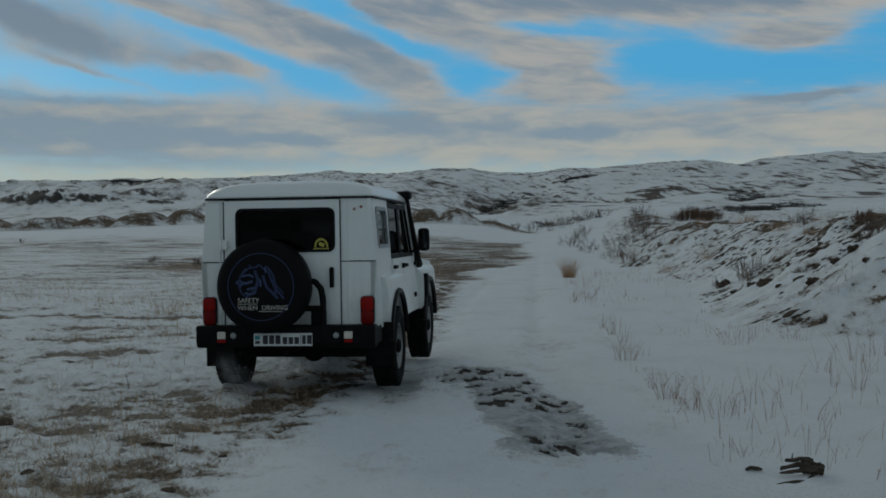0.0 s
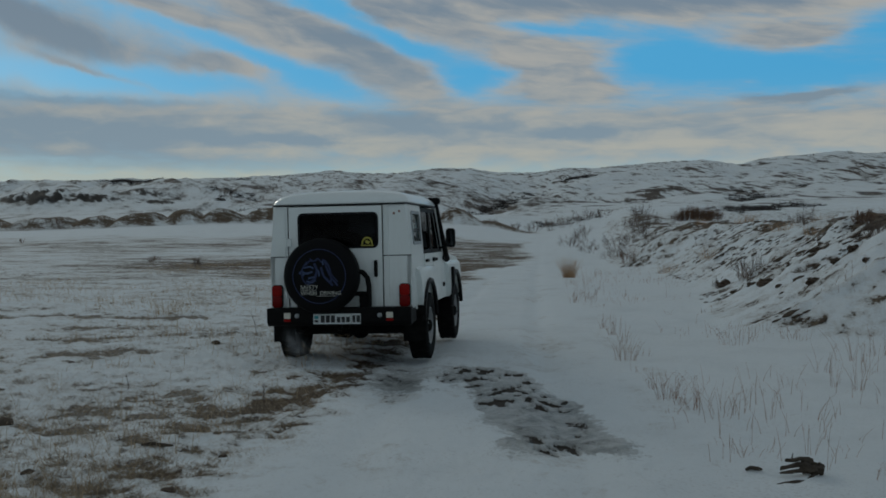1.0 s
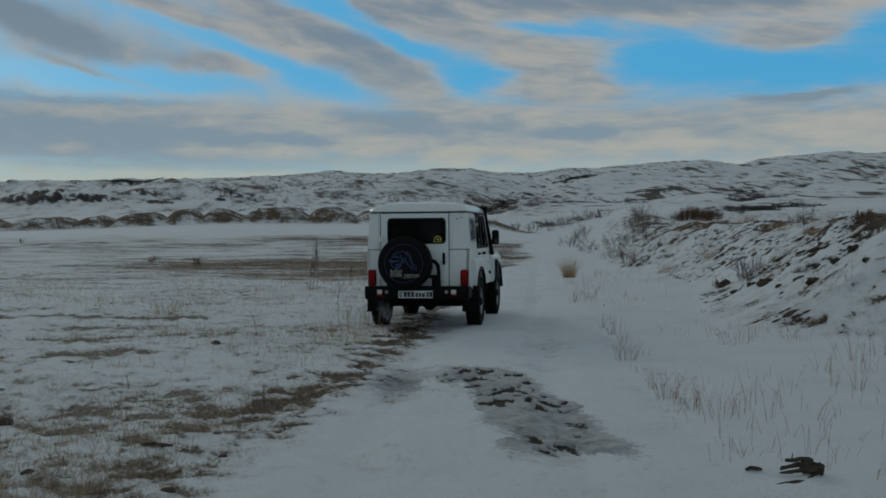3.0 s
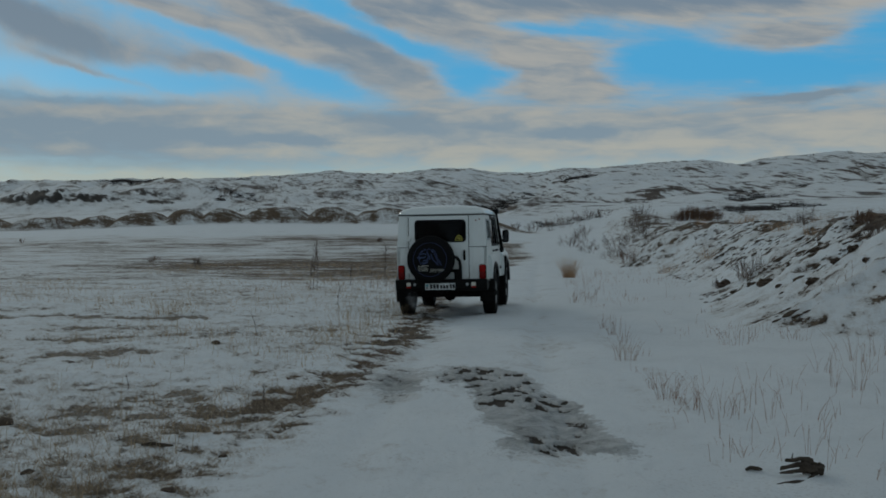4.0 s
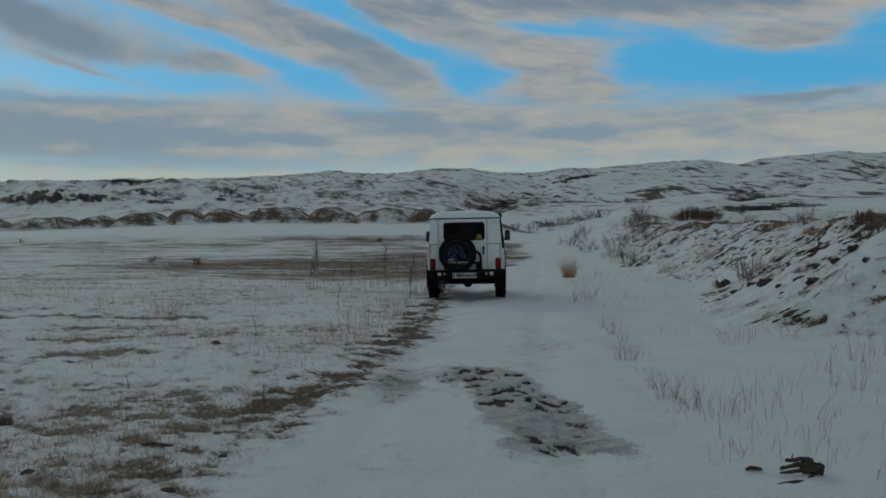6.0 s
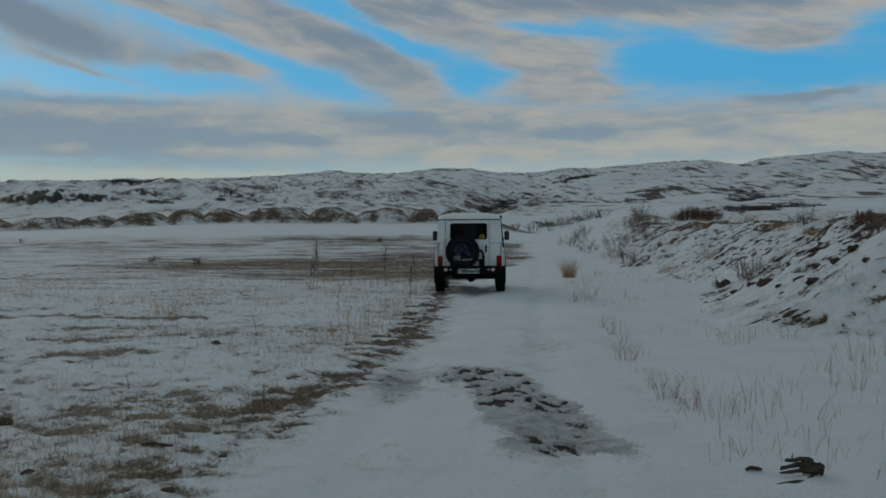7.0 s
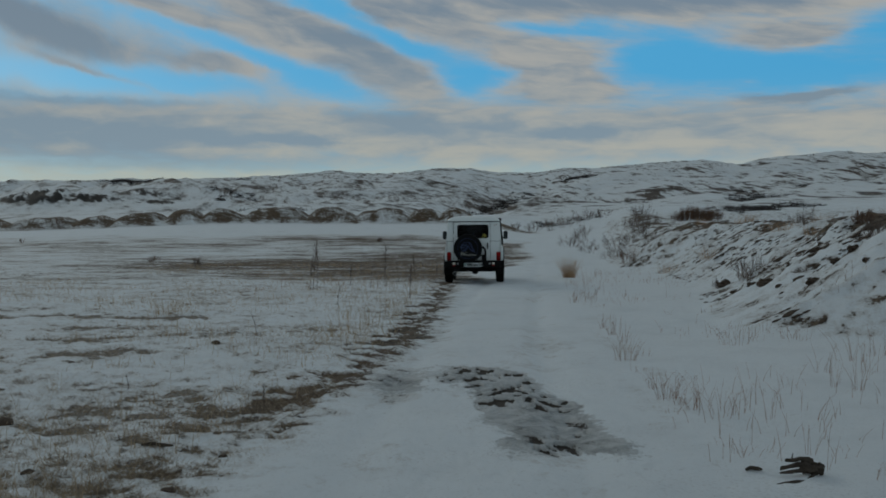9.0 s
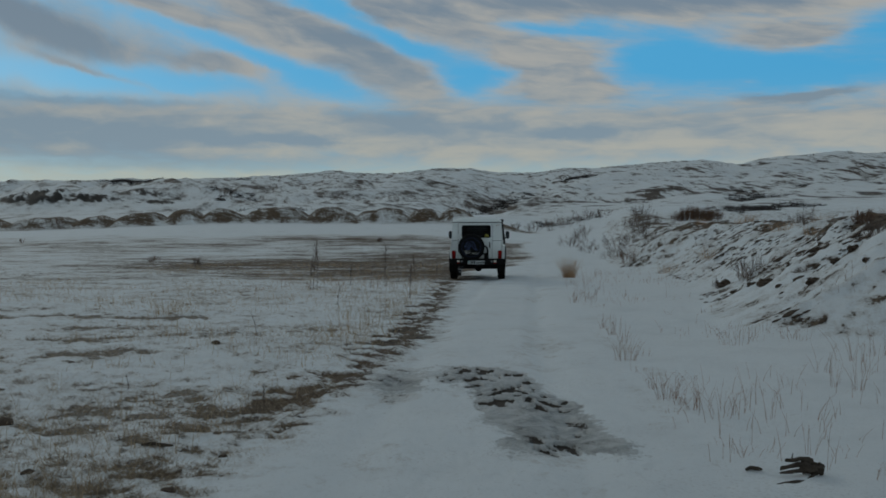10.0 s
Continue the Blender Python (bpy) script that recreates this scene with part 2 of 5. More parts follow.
# ---------------------------------------------------------------- terrain
RNG = np.random.RandomState(7)
_PERM = RNG.rand(256, 256)


def vnoise(x, y):
    """Smooth value noise on arrays, 0 to 1."""
    xi, yi = np.floor(x).astype(int), np.floor(y).astype(int)
    fx, fy = x - xi, y - yi
    fx, fy = fx * fx * (3 - 2 * fx), fy * fy * (3 - 2 * fy)
    a, b2 = _PERM[xi % 256, yi % 256], _PERM[(xi + 1) % 256, yi % 256]
    c, d = _PERM[xi % 256, (yi + 1) % 256], _PERM[(xi + 1) % 256, (yi + 1) % 256]
    return (a * (1 - fx) + b2 * fx) * (1 - fy) + (c * (1 - fx) + d * fx) * fy


def fbm(x, y, octaves=5, gain=0.5):
    s, amp, tot = 0.0, 1.0, 0.0
    for i in range(octaves):
        s = s + amp * vnoise(x * 2 ** i + 17.3 * i, y * 2 ** i + 5.7 * i)
        tot += amp
        amp *= gain
    return s / tot


def sstep(v, lo, hi):
    t = np.clip((v - lo) / (hi - lo), 0, 1)
    return t * t * (3 - 2 * t)


ROAD_Y, ROAD_X = [0, 6, 12, 20, 40, 90, 150, 400], [0.0, 0.1, 0.4, 1.0, 2.7, 7.6, 13.5, 40]
TOE_Y = [0, 10, 13, 14.2, 15.6, 18.9, 25, 31, 38, 44, 60, 100, 160, 300]
TOE_X = [9.0, 7.4, 6.2, 5.1, 4.2, 4.2, 5.5, 6.6, 7.0, 6.5, 8.6, 14.5, 24, 50]
RIDGE_X = [-2000, -560, -370, -300, -237, -170, -96, -58, 0, 22, 45, 78, 102, 144, 186, 214, 238, 266, 304, 332, 368, 520, 2000]
RIDGE_Z = [29, 33, 36.5, 39, 42.5, 44.5, 50.5, 48.5, 53.5, 53.5, 50, 50.5, 54, 56, 57.5, 59.5, 56.5, 62.5, 64.5, 63, 67, 71, 58]
RIDGE_D = 900.0


def road_x(y):
    return np.interp(y, ROAD_Y, ROAD_X)


def heaps(x, y):
    """A row of dumped earth heaps along the far edge of the field."""
    base = 118.0 + 2.0 * np.sin(x * 0.03) - 0.12 * np.clip(-x - 20, 0, 200)
    pitch = 4.95
    u = x / pitch + 0.22 * np.sin(x * 0.21) + 0.12 * np.sin(x * 0.53 + 1)
    i = np.floor(u)
    amp = 1.20 + 0.40 * _PERM[(i.astype(int)) % 256, 3] + 0.0 * u
    amp = amp * (1 - 0.25 * sstep(-x, 24, 34))
    shape = np.clip(1 - ((u - i - 0.5) / 0.56) ** 2, 0, 1) ** 0.75
    across = np.clip(1 - ((y - base) / 3.2) ** 2, 0, 1)
    inside = 1 - 0.8 * sstep(x, 0.0, 9.0) - 0.2 * sstep(x, 9, 12)
    low = 0.45 * np.clip(1 - ((y - base) / 4.2) ** 2, 0, 1)
    return (amp * shape * across + low) * inside * (0.85 + 0.3 * fbm(x * 0.8, y * 0.8, 3)), base


def hummock(x, y):
    """Small lumps of turf and crusted snow."""
    return 0.13 * (fbm(x * 6.5 + 2, y * 4.6, 4, 0.66) - 0.5) + 0.07 * (fbm(x * 17, y * 11, 2) - 0.5)


GULLY = [(-6.0, 150), (-0.4, 192), (3.5, 214), (13.2, 333), (22.4, 370), (31.3, 425), (39.1, 466), (62, 640)]


def rib_lines(x, y):
    """Ridged noise running down the hillsides, 1 on a crest."""
    return 1 - np.abs(2 * fbm(x * 0.034 + y * 0.012 + 40, y * 0.011 - x * 0.008, 4, 0.5) - 1)


def gully_gap(x, y):
    """Sideways distance from the stream gully between the hills."""
    gx = np.interp(y, [p[1] for p in GULLY], [p[0] for p in GULLY])
    return (x - gx) * 0.97


def height(x, y):
    """Height of the land in metres."""
    r = np.hypot(x, y)
    fwd = np.clip(y, 0.0, None)
    # field: level near by, rising gently towards the heaps
    z = 2.35 * sstep(fwd, 48, 122) ** 0.9
    # the field falls off to the left
    z = z - 0.70 * sstep(-x, 20, 46) * sstep(fwd, 60, 112) * (1 - sstep(fwd, 135, 175))
    # road keeps lower on its way into the valley
    rx = road_x(fwd)
    onroad = np.exp(-((x - rx) / 5.0) ** 2) * sstep(fwd, 55, 90)
    z = z * (1 - 0.45 * onroad * (1 - sstep(fwd, 150, 220)))
    # wheel lanes and small relief near by
    near = 1 - sstep(r, 40, 90)
    lane = np.exp(-((np.abs(x - rx) - 0.74) / 0.2) ** 2)
    z = z - 0.045 * lane * near + near * 0.05 * (fbm(x * 1.5 + 31, y * 0.9, 3) - 0.5)
    z = z + near * 0.10 * (fbm(x * 0.35, y * 0.35, 4) - 0.5) * sstep(np.abs(x - rx), 0.9, 2.5)
    z = z + near * 0.03 * (fbm(x * 2.5, y * 1.8, 4) - 0.5)
    z = z + hummock(x, y) * near * (0.24 + 0.76 * sstep(rx - x, 0.8, 2.2)) * 0.5
    # bank on the right of the road
    toe = np.interp(fwd, TOE_Y, TOE_X)
    s = x - toe + 1.2 * (fbm(x * 0.25, y * 0.25, 3) - 0.5)
    bank = 1.75 * sstep(s, 0, 4.2) * sstep(y, -12, 6) * (1 - sstep(fwd, 120, 260)) * (1 - 0.5 * sstep(fwd, 38, 85))
    bank = bank * (0.82 + 0.36 * fbm(x * 0.22 + 9, y * 0.22, 3))
    bank = bank + sstep(s, 0.3, 2.0) * (1 - sstep(r, 70, 130)) * 0.55 * (fbm(x * 0.9, y * 1.1, 5, 0.58) - 0.5)
    bank = bank + 0.018 * np.clip(s - 4.2, 0, 400) * sstep(fwd, 10, 40)
    z = z + bank * (1 - sstep(fwd, 180, 420))
    hp, base = heaps(x, y)
    z = z + hp
    # rolling hills behind
    ridge = np.interp(x / np.maximum(r, 1) * RIDGE_D, RIDGE_X, RIDGE_Z)
    rise = sstep(r, 125, 1050)
    up = np.clip((r - 125) / (RIDGE_D - 125), 0, 1)
    prof = 0.30 * up ** 0.8 + 0.70 * up ** 1.35
    over = sstep(r, RIDGE_D, RIDGE_D + 900)
    hills = (ridge - 2.6) * prof * (1 - 0.75 * over)
    roll = (fbm(x * 0.0075 + 3, y * 0.0075 + 8, 5) - 0.5) * 16 + (1 - np.abs(2 * fbm(x * 0.02, y * 0.02, 4) - 1) - 0.7) * 5
    roll = roll * sstep(r, 170, 380) * (1 - 0.6 * sstep(r, 650, RIDGE_D)) * sstep(y, -50, 120)
    detail = (fbm(x * 0.06 + 1, y * 0.06, 4) - 0.5) * 2.6 * sstep(r, 140, 260)
    detail = detail + (rib_lines(x, y) - 0.75) * 5.5 * sstep(r, 200, 380) * (1 - 0.6 * sstep(r, 700, 900))
    detail = detail - 4.5 * np.exp(-(gully_gap(x, y) / (7 + 0.02 * r)) ** 2) * sstep(y, 150, 210) * (1 - sstep(y, 520, 660))
    z = z + np.where(y > -1e9, hills + roll + detail, 0)
    # craggy outcrop above the heaps
    crag = 0
    for cx, cy, sx, sy, g in ((-69, 188, 4.6, 7, 0.7), (-66, 184, 2.0, 3, 0.5), (-72, 186, 2.2, 3, 0.5), (-75, 190, 5, 5, 0.4), (-61, 186, 5, 4, 0.42), (-50, 188, 5, 4, 0.34), (-30, 172, 6, 4, 0.36), (-20, 168, 4, 3, 0.33), (-90, 330, 14, 7, 0.4), (-64, 180, 15, 6, 0.26), (-42, 184, 10, 5, 0.26), (-12, 176, 8, 4, 0.26)):
        crag = crag + g * np.exp(-(((x - cx) / sx) ** 2 + ((y - cy) / sy) ** 2))
    crag = np.clip(crag, 0, 1)
    z = z + 2.6 * np.exp(-(((x + 66) / 15) ** 2 + ((y - 190) / 13) ** 2)) + 1.5 * np.exp(-(((x + 40) / 9) ** 2 + ((y - 192) / 9) ** 2))
    z = z + crag * (0.6 + 3.0 * np.abs(fbm(x * 0.3, y * 0.3, 5, 0.6) - 0.5) * 2)
    return z, s, base, crag


def bareness(x, y, s, base, crag):
    r = np.hypot(x, y)
    rx = road_x(np.clip(y, 0, None))
    left = rx - x
    near = 1 - sstep(r, 45, 80)
    # turf showing through on the left, thinning out with distance
    b = near * sstep(left, 0.5, 1.9) * (2.0 * hummock(x, y) + 0.75 * (fbm(x * 4.2 + 11, y * 4.4, 5, 0.66) - 0.5) + 0.322 + 0.12 * sstep(-y, -13, -6.5) * sstep(left, 0.9, 2.4) + 0.30 * (fbm(x * 0.45, y * 0.55, 4) - 0.5))
    # long drifts left bare
    for cy, cx0, cx1, wy, g in ((14.8, -5.6, -3.9, 0.40, 0.52), (18.6, -7.8, -4.2, 0.35, 0.62), (12.9, -5.6, -3.6, 0.3, 0.36), (16.6, -7.0, -5.0, 0.3, 0.34), (20.5, -9.0, -7.0, 0.3, 0.2), (10.4, -6.0, -2.6, 0.4, 0.06), (26.5, -6.0, -1.5, 0.5, 0.15)):
        b = b + g * (0.2 + 1.3 * sstep(fbm(x * 1.1 + cy, y * 1.5, 4), 0.4, 0.62)) * 0.7 * np.exp(-((y - cy - 0.08 * (x - cx0) + 1.3 * (fbm(x * 0.8 + cy, y * 0.5, 4) - 0.5)) / wy) ** 2) * sstep(x, cx0 - 1.5, cx0 + 0.5) * (1 - sstep(x, cx1 - 0.5, cx1 + 1.0))
    # rut of bare earth along the left lane
    rut = np.interp(y, [6, 8.5, 11.3, 14.1, 17.7, 31, 45, 70], [-1.9, -1.45, -0.97, -0.66, -0.42, 0.2, 1.3, 4.0])
    ragged = fbm(x * 3.2, y * 3.4, 5, 0.6)
    edge = np.exp(-(((x - rut + 1.3 * (ragged - 0.5)) / (0.40 + 0.004 * r)) ** 2))
    b = np.maximum(b, (0.66 + 0.8 * (ragged - 0.5)) * edge * sstep(y, 7.0, 9.2) * (1 - sstep(y, 34, 46)))
    b = np.maximum(b, 0.22 * (np.abs(x - rx) < 2.2) * sstep(fbm(x * 0.8 + 7, y * 0.5, 4), 0.5, 0.66) * (1 - sstep(y, 50, 70)) * sstep(y, 12, 16))
    # loose crumbs beside the rut
    crumbs = np.exp(-((x - rut - 0.35) / 0.42) ** 2) * sstep(y, 5.5, 7.5) * (1 - sstep(y, 16, 24))
    b = np.maximum(b, crumbs * (0.30 + 1.0 * (fbm(x * 5.0 + 3, y * 4.0, 4, 0.6) - 0.5)))
    # churned patch in the middle of the track
    cx = 0.40 + (11.8 - y) * 0.105
    wob = 0.75 * (fbm(x * 2.0, y * 1.4, 5, 0.62) - 0.5)
    core = (1 - sstep(np.abs(x - cx + wob), 0.26, 0.60)) * sstep(y + 2 * wob, 6.6, 7.8) * (1 - sstep(y + 3 * wob, 11.0, 12.6))
    side = np.exp(-(((x + 0.38 + wob) / 0.34) ** 2 + ((y - 10.9 + wob) / 1.1) ** 2))
    smear = np.exp(-(((x - 1.02 - 0.07 * (8.8 - y) + 0.3 * wob) / 0.17) ** 2 + ((y - 8.5) / 1.35) ** 2))
    patch = np.clip(core * 0.70 + 0.75 * side + 0.95 * smear, 0, 1)
    prints = fbm(x * 12.0 + 4, y * 6.5, 3, 0.45)
    where = np.maximum(core * (0.35 + 0.65 * sstep(y, 8.6, 9.6)), np.exp(-(((x - 0.78) / 0.20) ** 2 + ((y - 7.6) / 0.45) ** 2)))
    where = np.maximum(where, 0.55 * smear)
    b = np.maximum(b, where * (0.20 + 0.95 * sstep(prints, 0.52, 0.60) * (0.8 + 0.2 * sstep(fbm(x * 1.3, y * 0.9 + 3, 2), 0.3, 0.55))))
    # thin spots where wheels and boots have scuffed the lanes
    lanes = np.exp(-((np.abs(x - rx) - 0.74) / 0.35) ** 2)
    b = np.maximum(b, (0.24 + 0.08 * lanes) * (np.abs(x - rx) < 2.0) * sstep(fbm(x * 2.2 + 7, y * 1.0, 5, 0.6), 0.50, 0.64) * (1 - sstep(y, 60, 80)) * sstep(y, 5.2, 7))
    # brown field beyond
    fx = np.interp(y, [28, 34, 45, 60, 84], [-3.0, -9, -17, -24, -34])
    rim = 3.0 * (fbm(x * 0.25 + 5, y * 0.12, 4) - 0.5)
    field = sstep(y + 2 * rim, 27, 36) * (1 - sstep(y + 3 * rim, 76, 92)) * sstep(rx - 1.0 + 1.3 * sstep(y, 38, 52) - x + rim, -0.3, 1.0)
    full = sstep(x, fx - 8, fx + 9)
    b = np.maximum(b, field * (0.33 + 0.17 * full + 0.12 * sstep(x, -9, 2) + 0.75 * (fbm(x * 0.11, y * 0.10, 5, 0.6) - 0.5)))
    b = np.maximum(b, 0.16 * sstep(left, 2, 5) * (1 - sstep(r, 90, 110)))
    # bank, heaps, hills
    bank = sstep(s, 0.0, 0.8) * (1 - sstep(r, 110, 200)) * sstep(y, 4, 9)
    b = np.maximum(b, bank * (0.345 + 0.95 * (fbm(x * 3.0 - y * 0.9, y * 3.8 + x * 1.0, 4, 0.62) - 0.5) + 0.10 * (fbm(x * 0.3, y * 0.2 + 4, 3) - 0.5)) + bank * 0.42 * np.exp(-((s - 4.3) / 1.3) ** 2) * sstep(fbm(x * 0.5 + 2, y * 0.3, 4), 0.42, 0.6))
    hp = sstep(1 - np.abs(y - base) / 5.2, 0.0, 0.5) * (1 - sstep(x, 8, 13))
    b = np.maximum(b, hp * (0.62 + 0.7 * (fbm(x * 1.1, y * 0.7, 4, 0.62) - 0.5)))
    far = sstep(r, 125, 170)
    # wind-swept crests and the flanks of the gully show through on the hills
    crest = sstep(rib_lines(x, y), 0.86, 0.99) * sstep(fbm(x * 0.03 + 3, y * 0.02, 3), 0.42, 0.62)
    hb = 0.312 + 0.26 * (fbm(x * 0.012, y * 0.012, 4) - 0.5) + 0.14 * crest + 0.010 * sstep(x, 0, 60)
    hb = hb + 0.07 * np.exp(-(gully_gap(x, y) / 9) ** 2) * sstep(y, 150, 210) * (1 - sstep(y, 500, 640))
    b = np.where(r > 128, np.maximum(b * (1 - far), hb * far), b)
    b = np.maximum(b, sstep(crag, 0.05, 0.5) * (0.53 + 1.9 * (fbm(x * 0.8, y * 0.30, 4, 0.64) - 0.5)))
    return np.clip(b, 0, 1), patch, far


def build_ground():
    inner = np.concatenate([np.linspace(-24.5, 24.5, 620)])
    a_l = -np.geomspace(24.8, 180, 60)[::-1]
    a_r = np.geomspace(24.8, 180, 60)[:-1]
    ang = np.radians(np.concatenate([a_l, inner, a_r]))
    rad = np.concatenate([np.geomspace(0.15, 4.5, 46), np.geomspace(4.6, 60, 420), np.geomspace(60.5, 240, 190), np.geomspace(242, 1250, 190), np.geomspace(1300, 4800, 16)])
    A, R = np.meshgrid(ang, rad)
    x, y = R * np.sin(A), R * np.cos(A)
    z, s, base, crag = height(x, y)
    b, patch, far = bareness(x, y, s, base, crag)
    z = z - 0.03 * sstep(b, 0.35, 0.7) * (1 - sstep(R, 60, 100))
    turf = sstep(road_x(np.clip(y, 0, None)) - x, 1.7, 2.8) * (1 - sstep(R, 30, 40))
    wide = sstep(R, 17, 36) * (1 - sstep(x - road_x(np.clip(y, 0, None)), -0.5, 1.5))
    nr, na = x.shape
    idx = np.arange(nr * na).reshape(nr, na)
    right = np.roll(idx, -1, axis=1)
    quads = np.stack([idx[:-1], right[:-1], right[1:], idx[1:]], axis=-1).reshape(-1, 4)[:, ::-1]
    co = np.stack([x, y, z], axis=-1).reshape(-1, 3)
    me = bpy.data.meshes.new("ground")
    # the innermost ring closes in a fan round one middle point
    mid = len(co)
    co = np.vstack([co, [[0.0, 0.0, float(z[0].mean())]]])
    fan = np.stack([np.full(na, mid), right[0], idx[0]], axis=-1)
    nq, nt = len(quads), len(fan)
    me.vertices.add(len(co)), me.loops.add(quads.size + fan.size), me.polygons.add(nq + nt)
    me.vertices.foreach_set("co", co.ravel())
    me.polygons.foreach_set("loop_start", np.concatenate([np.arange(0, nq * 4, 4), nq * 4 + np.arange(0, nt * 3, 3)]))
    me.loops.foreach_set("vertex_index", np.concatenate([quads.ravel(), fan.ravel()]))
    me.update(calc_edges=True)
    me.polygons.foreach_set("use_smooth", np.ones(nq + nt, bool))
    for name, val in (("bare", b), ("ice", patch), ("far", far), ("turf", turf), ("rock", crag), ("open", wide)):
        me.attributes.new(name, "FLOAT", "POINT").data.foreach_set("value", np.append(val.ravel(), val[0, 0]).astype(np.float32))
    me.validate()
    me.materials.append(ground_material())
    ob = new("ground", me)
    tagged(ob, "snow-covered steppe with frozen soil and a rutted track", "ground", kind="structure")
    return ob


def ground_z(x, y):
    return float(height(np.array([float(x)]), np.array([float(y)]))[0][0])


ground = build_ground()

# ---------------------------------------------------------------- mesh helpers


def part(name, bm, mat, parent=None, label="", smooth=False, at=None):
    """Link a bmesh as one mesh object under a thing or a part."""
    me = bpy.data.meshes.new(name)
    bmesh.ops.recalc_face_normals(bm, faces=bm.faces)
    bm.normal_update()
    bm.to_mesh(me)
    bm.free()
    me.materials.append(mat)
    if smooth:
        me.shade_smooth()
        me.set_sharp_from_angle(angle=radians(38))
    ob = new(name, me)
    if at is not None:
        ob.matrix_basis = at
    if parent is not None:
        ob.parent = parent
    if label:
        tagged(ob, label)
    return ob


def box(bm, cx, cy, cz, sx, sy, sz, bevel=0.0, seg=2, m=None):
    """A bevelled block added to bm."""
    b2 = bmesh.new()
    bmesh.ops.create_cube(b2, size=1, matrix=Matrix.Diagonal((sx, sy, sz, 1)))
    if bevel:
        bmesh.ops.bevel(b2, geom=b2.edges[:], offset=bevel, segments=seg, profile=0.5, affect="EDGES")
    t = pose(cx, cy, cz) if m is None else pose(cx, cy, cz) @ m
    bmesh.ops.transform(b2, matrix=t, verts=b2.verts)
    merge(bm, b2)
    return bm


def merge(bm, b2):
    vs = [bm.verts.new(v.co) for v in b2.verts]
    b2.verts.index_update()
    for f in b2.faces:
        try:
            bm.faces.new([vs[v.index] for v in f.verts])
        except ValueError:
            pass
    b2.free()


def tube(bm, pts, rad, sides=10, cap=True):
    """A round bar along a line of points; rad is one radius or one for each point."""
    pts = [Vector(p) for p in pts]
    rads = rad if isinstance(rad, (list, tuple)) else [rad] * len(pts)
    rings = []
    for i, p in enumerate(pts):
        d = (pts[min(i + 1, len(pts) - 1)] - pts[max(i - 1, 0)]).normalized()
        a = d.orthogonal() if i == 0 else (a - d * a.dot(d))
        a.normalize()
        b = d.cross(a)
        rings.append([bm.verts.new(p + rads[i] * (a * math.cos(2 * math.pi * k / sides) + b * math.sin(2 * math.pi * k / sides))) for k in range(sides)])
    for r0, r1 in zip(rings, rings[1:]):
        for k in range(sides):
            bm.faces.new((r0[k], r0[(k + 1) % sides], r1[(k + 1) % sides], r1[k]))
    if cap and sides > 2:
        bm.faces.new(rings[0][::-1]), bm.faces.new(rings[-1])
    return bm


def lathe(bm, prof, n=48, closed=False):
    """Turn a profile of (x, radius) about the x axis."""
    rings = [[bm.verts.new((x, r * math.cos(2 * math.pi * k / n), r * math.sin(2 * math.pi * k / n))) for k in range(n)] for x, r in prof]
    if closed:
        rings.append(rings[0])
    for r0, r1 in zip(rings, rings[1:]):
        for k in range(n):
            bm.faces.new((r0[k], r0[(k + 1) % n], r1[(k + 1) % n], r1[k]))
    if not closed:
        bm.faces.new(rings[0][::-1]), bm.faces.new(rings[-1])
    return bm


def rounded(cx, cz, hx, hz, r, n=6):
    """Corner points of a rounded rectangle, counter-clockwise."""
    pts = []
    for sx, sz, a0 in ((1, 1, 0), (-1, 1, 90), (-1, -1, 180), (1, -1, 270)):
        for i in range(n + 1):
            a = radians(a0 + 90 * i / n)
            pts.append((cx + sx * (hx - r) + r * math.cos(a), cz + sz * (hz - r) + r * math.sin(a)))
    return pts


def plate(bm, pts, thick, to3):
    """A flat outline (u, v) given thickness; to3(u, v, w) places it."""
    lo = [bm.verts.new(to3(u, v, 0)) for u, v in pts]
    hi = [bm.verts.new(to3(u, v, thick)) for u, v in pts]
    bm.faces.new(lo[::-1]), bm.faces.new(hi)
    for i in range(len(pts)):
        j = (i + 1) % len(pts)
        bm.faces.new((lo[i], lo[j], hi[j], hi[i]))
    return bm


def ring_plate(bm, outer, inner, thick, to3):
    """A flat frame between two outlines with the same number of points."""
    n = len(outer)
    v = [[bm.verts.new(to3(p[0], p[1], w)) for p in q] for w in (0, thick) for q in (outer, inner)]
    o0, i0, o1, i1 = v
    for a in range(n):
        b = (a + 1) % n
        bm.faces.new((o0[a], i0[a], i0[b], o0[b]))
        bm.faces.new((o1[a], o1[b], i1[b], i1[a]))
        bm.faces.new((o0[a], o0[b], o1[b], o1[a]))
        bm.faces.new((i0[a], i1[a], i1[b], i0[b]))
    return bm


def lettering(text, size, mat, parent, m, name="lettering", label="", deep=0.002):
    cu = bpy.data.curves.new(name, "FONT")
    cu.body, cu.size, cu.extrude = text, size, deep
    tmp = new(name, cu)
    me = bpy.data.meshes.new_from_object(tmp.evaluated_get(bpy.context.evaluated_depsgraph_get()))
    bpy.data.objects.remove(tmp)
    me.materials.clear()
    me.materials.append(mat)
    ob = new(name, me)
    ob.matrix_basis = m
    ob.parent = parent
    if label:
        tagged(ob, label)
    return ob


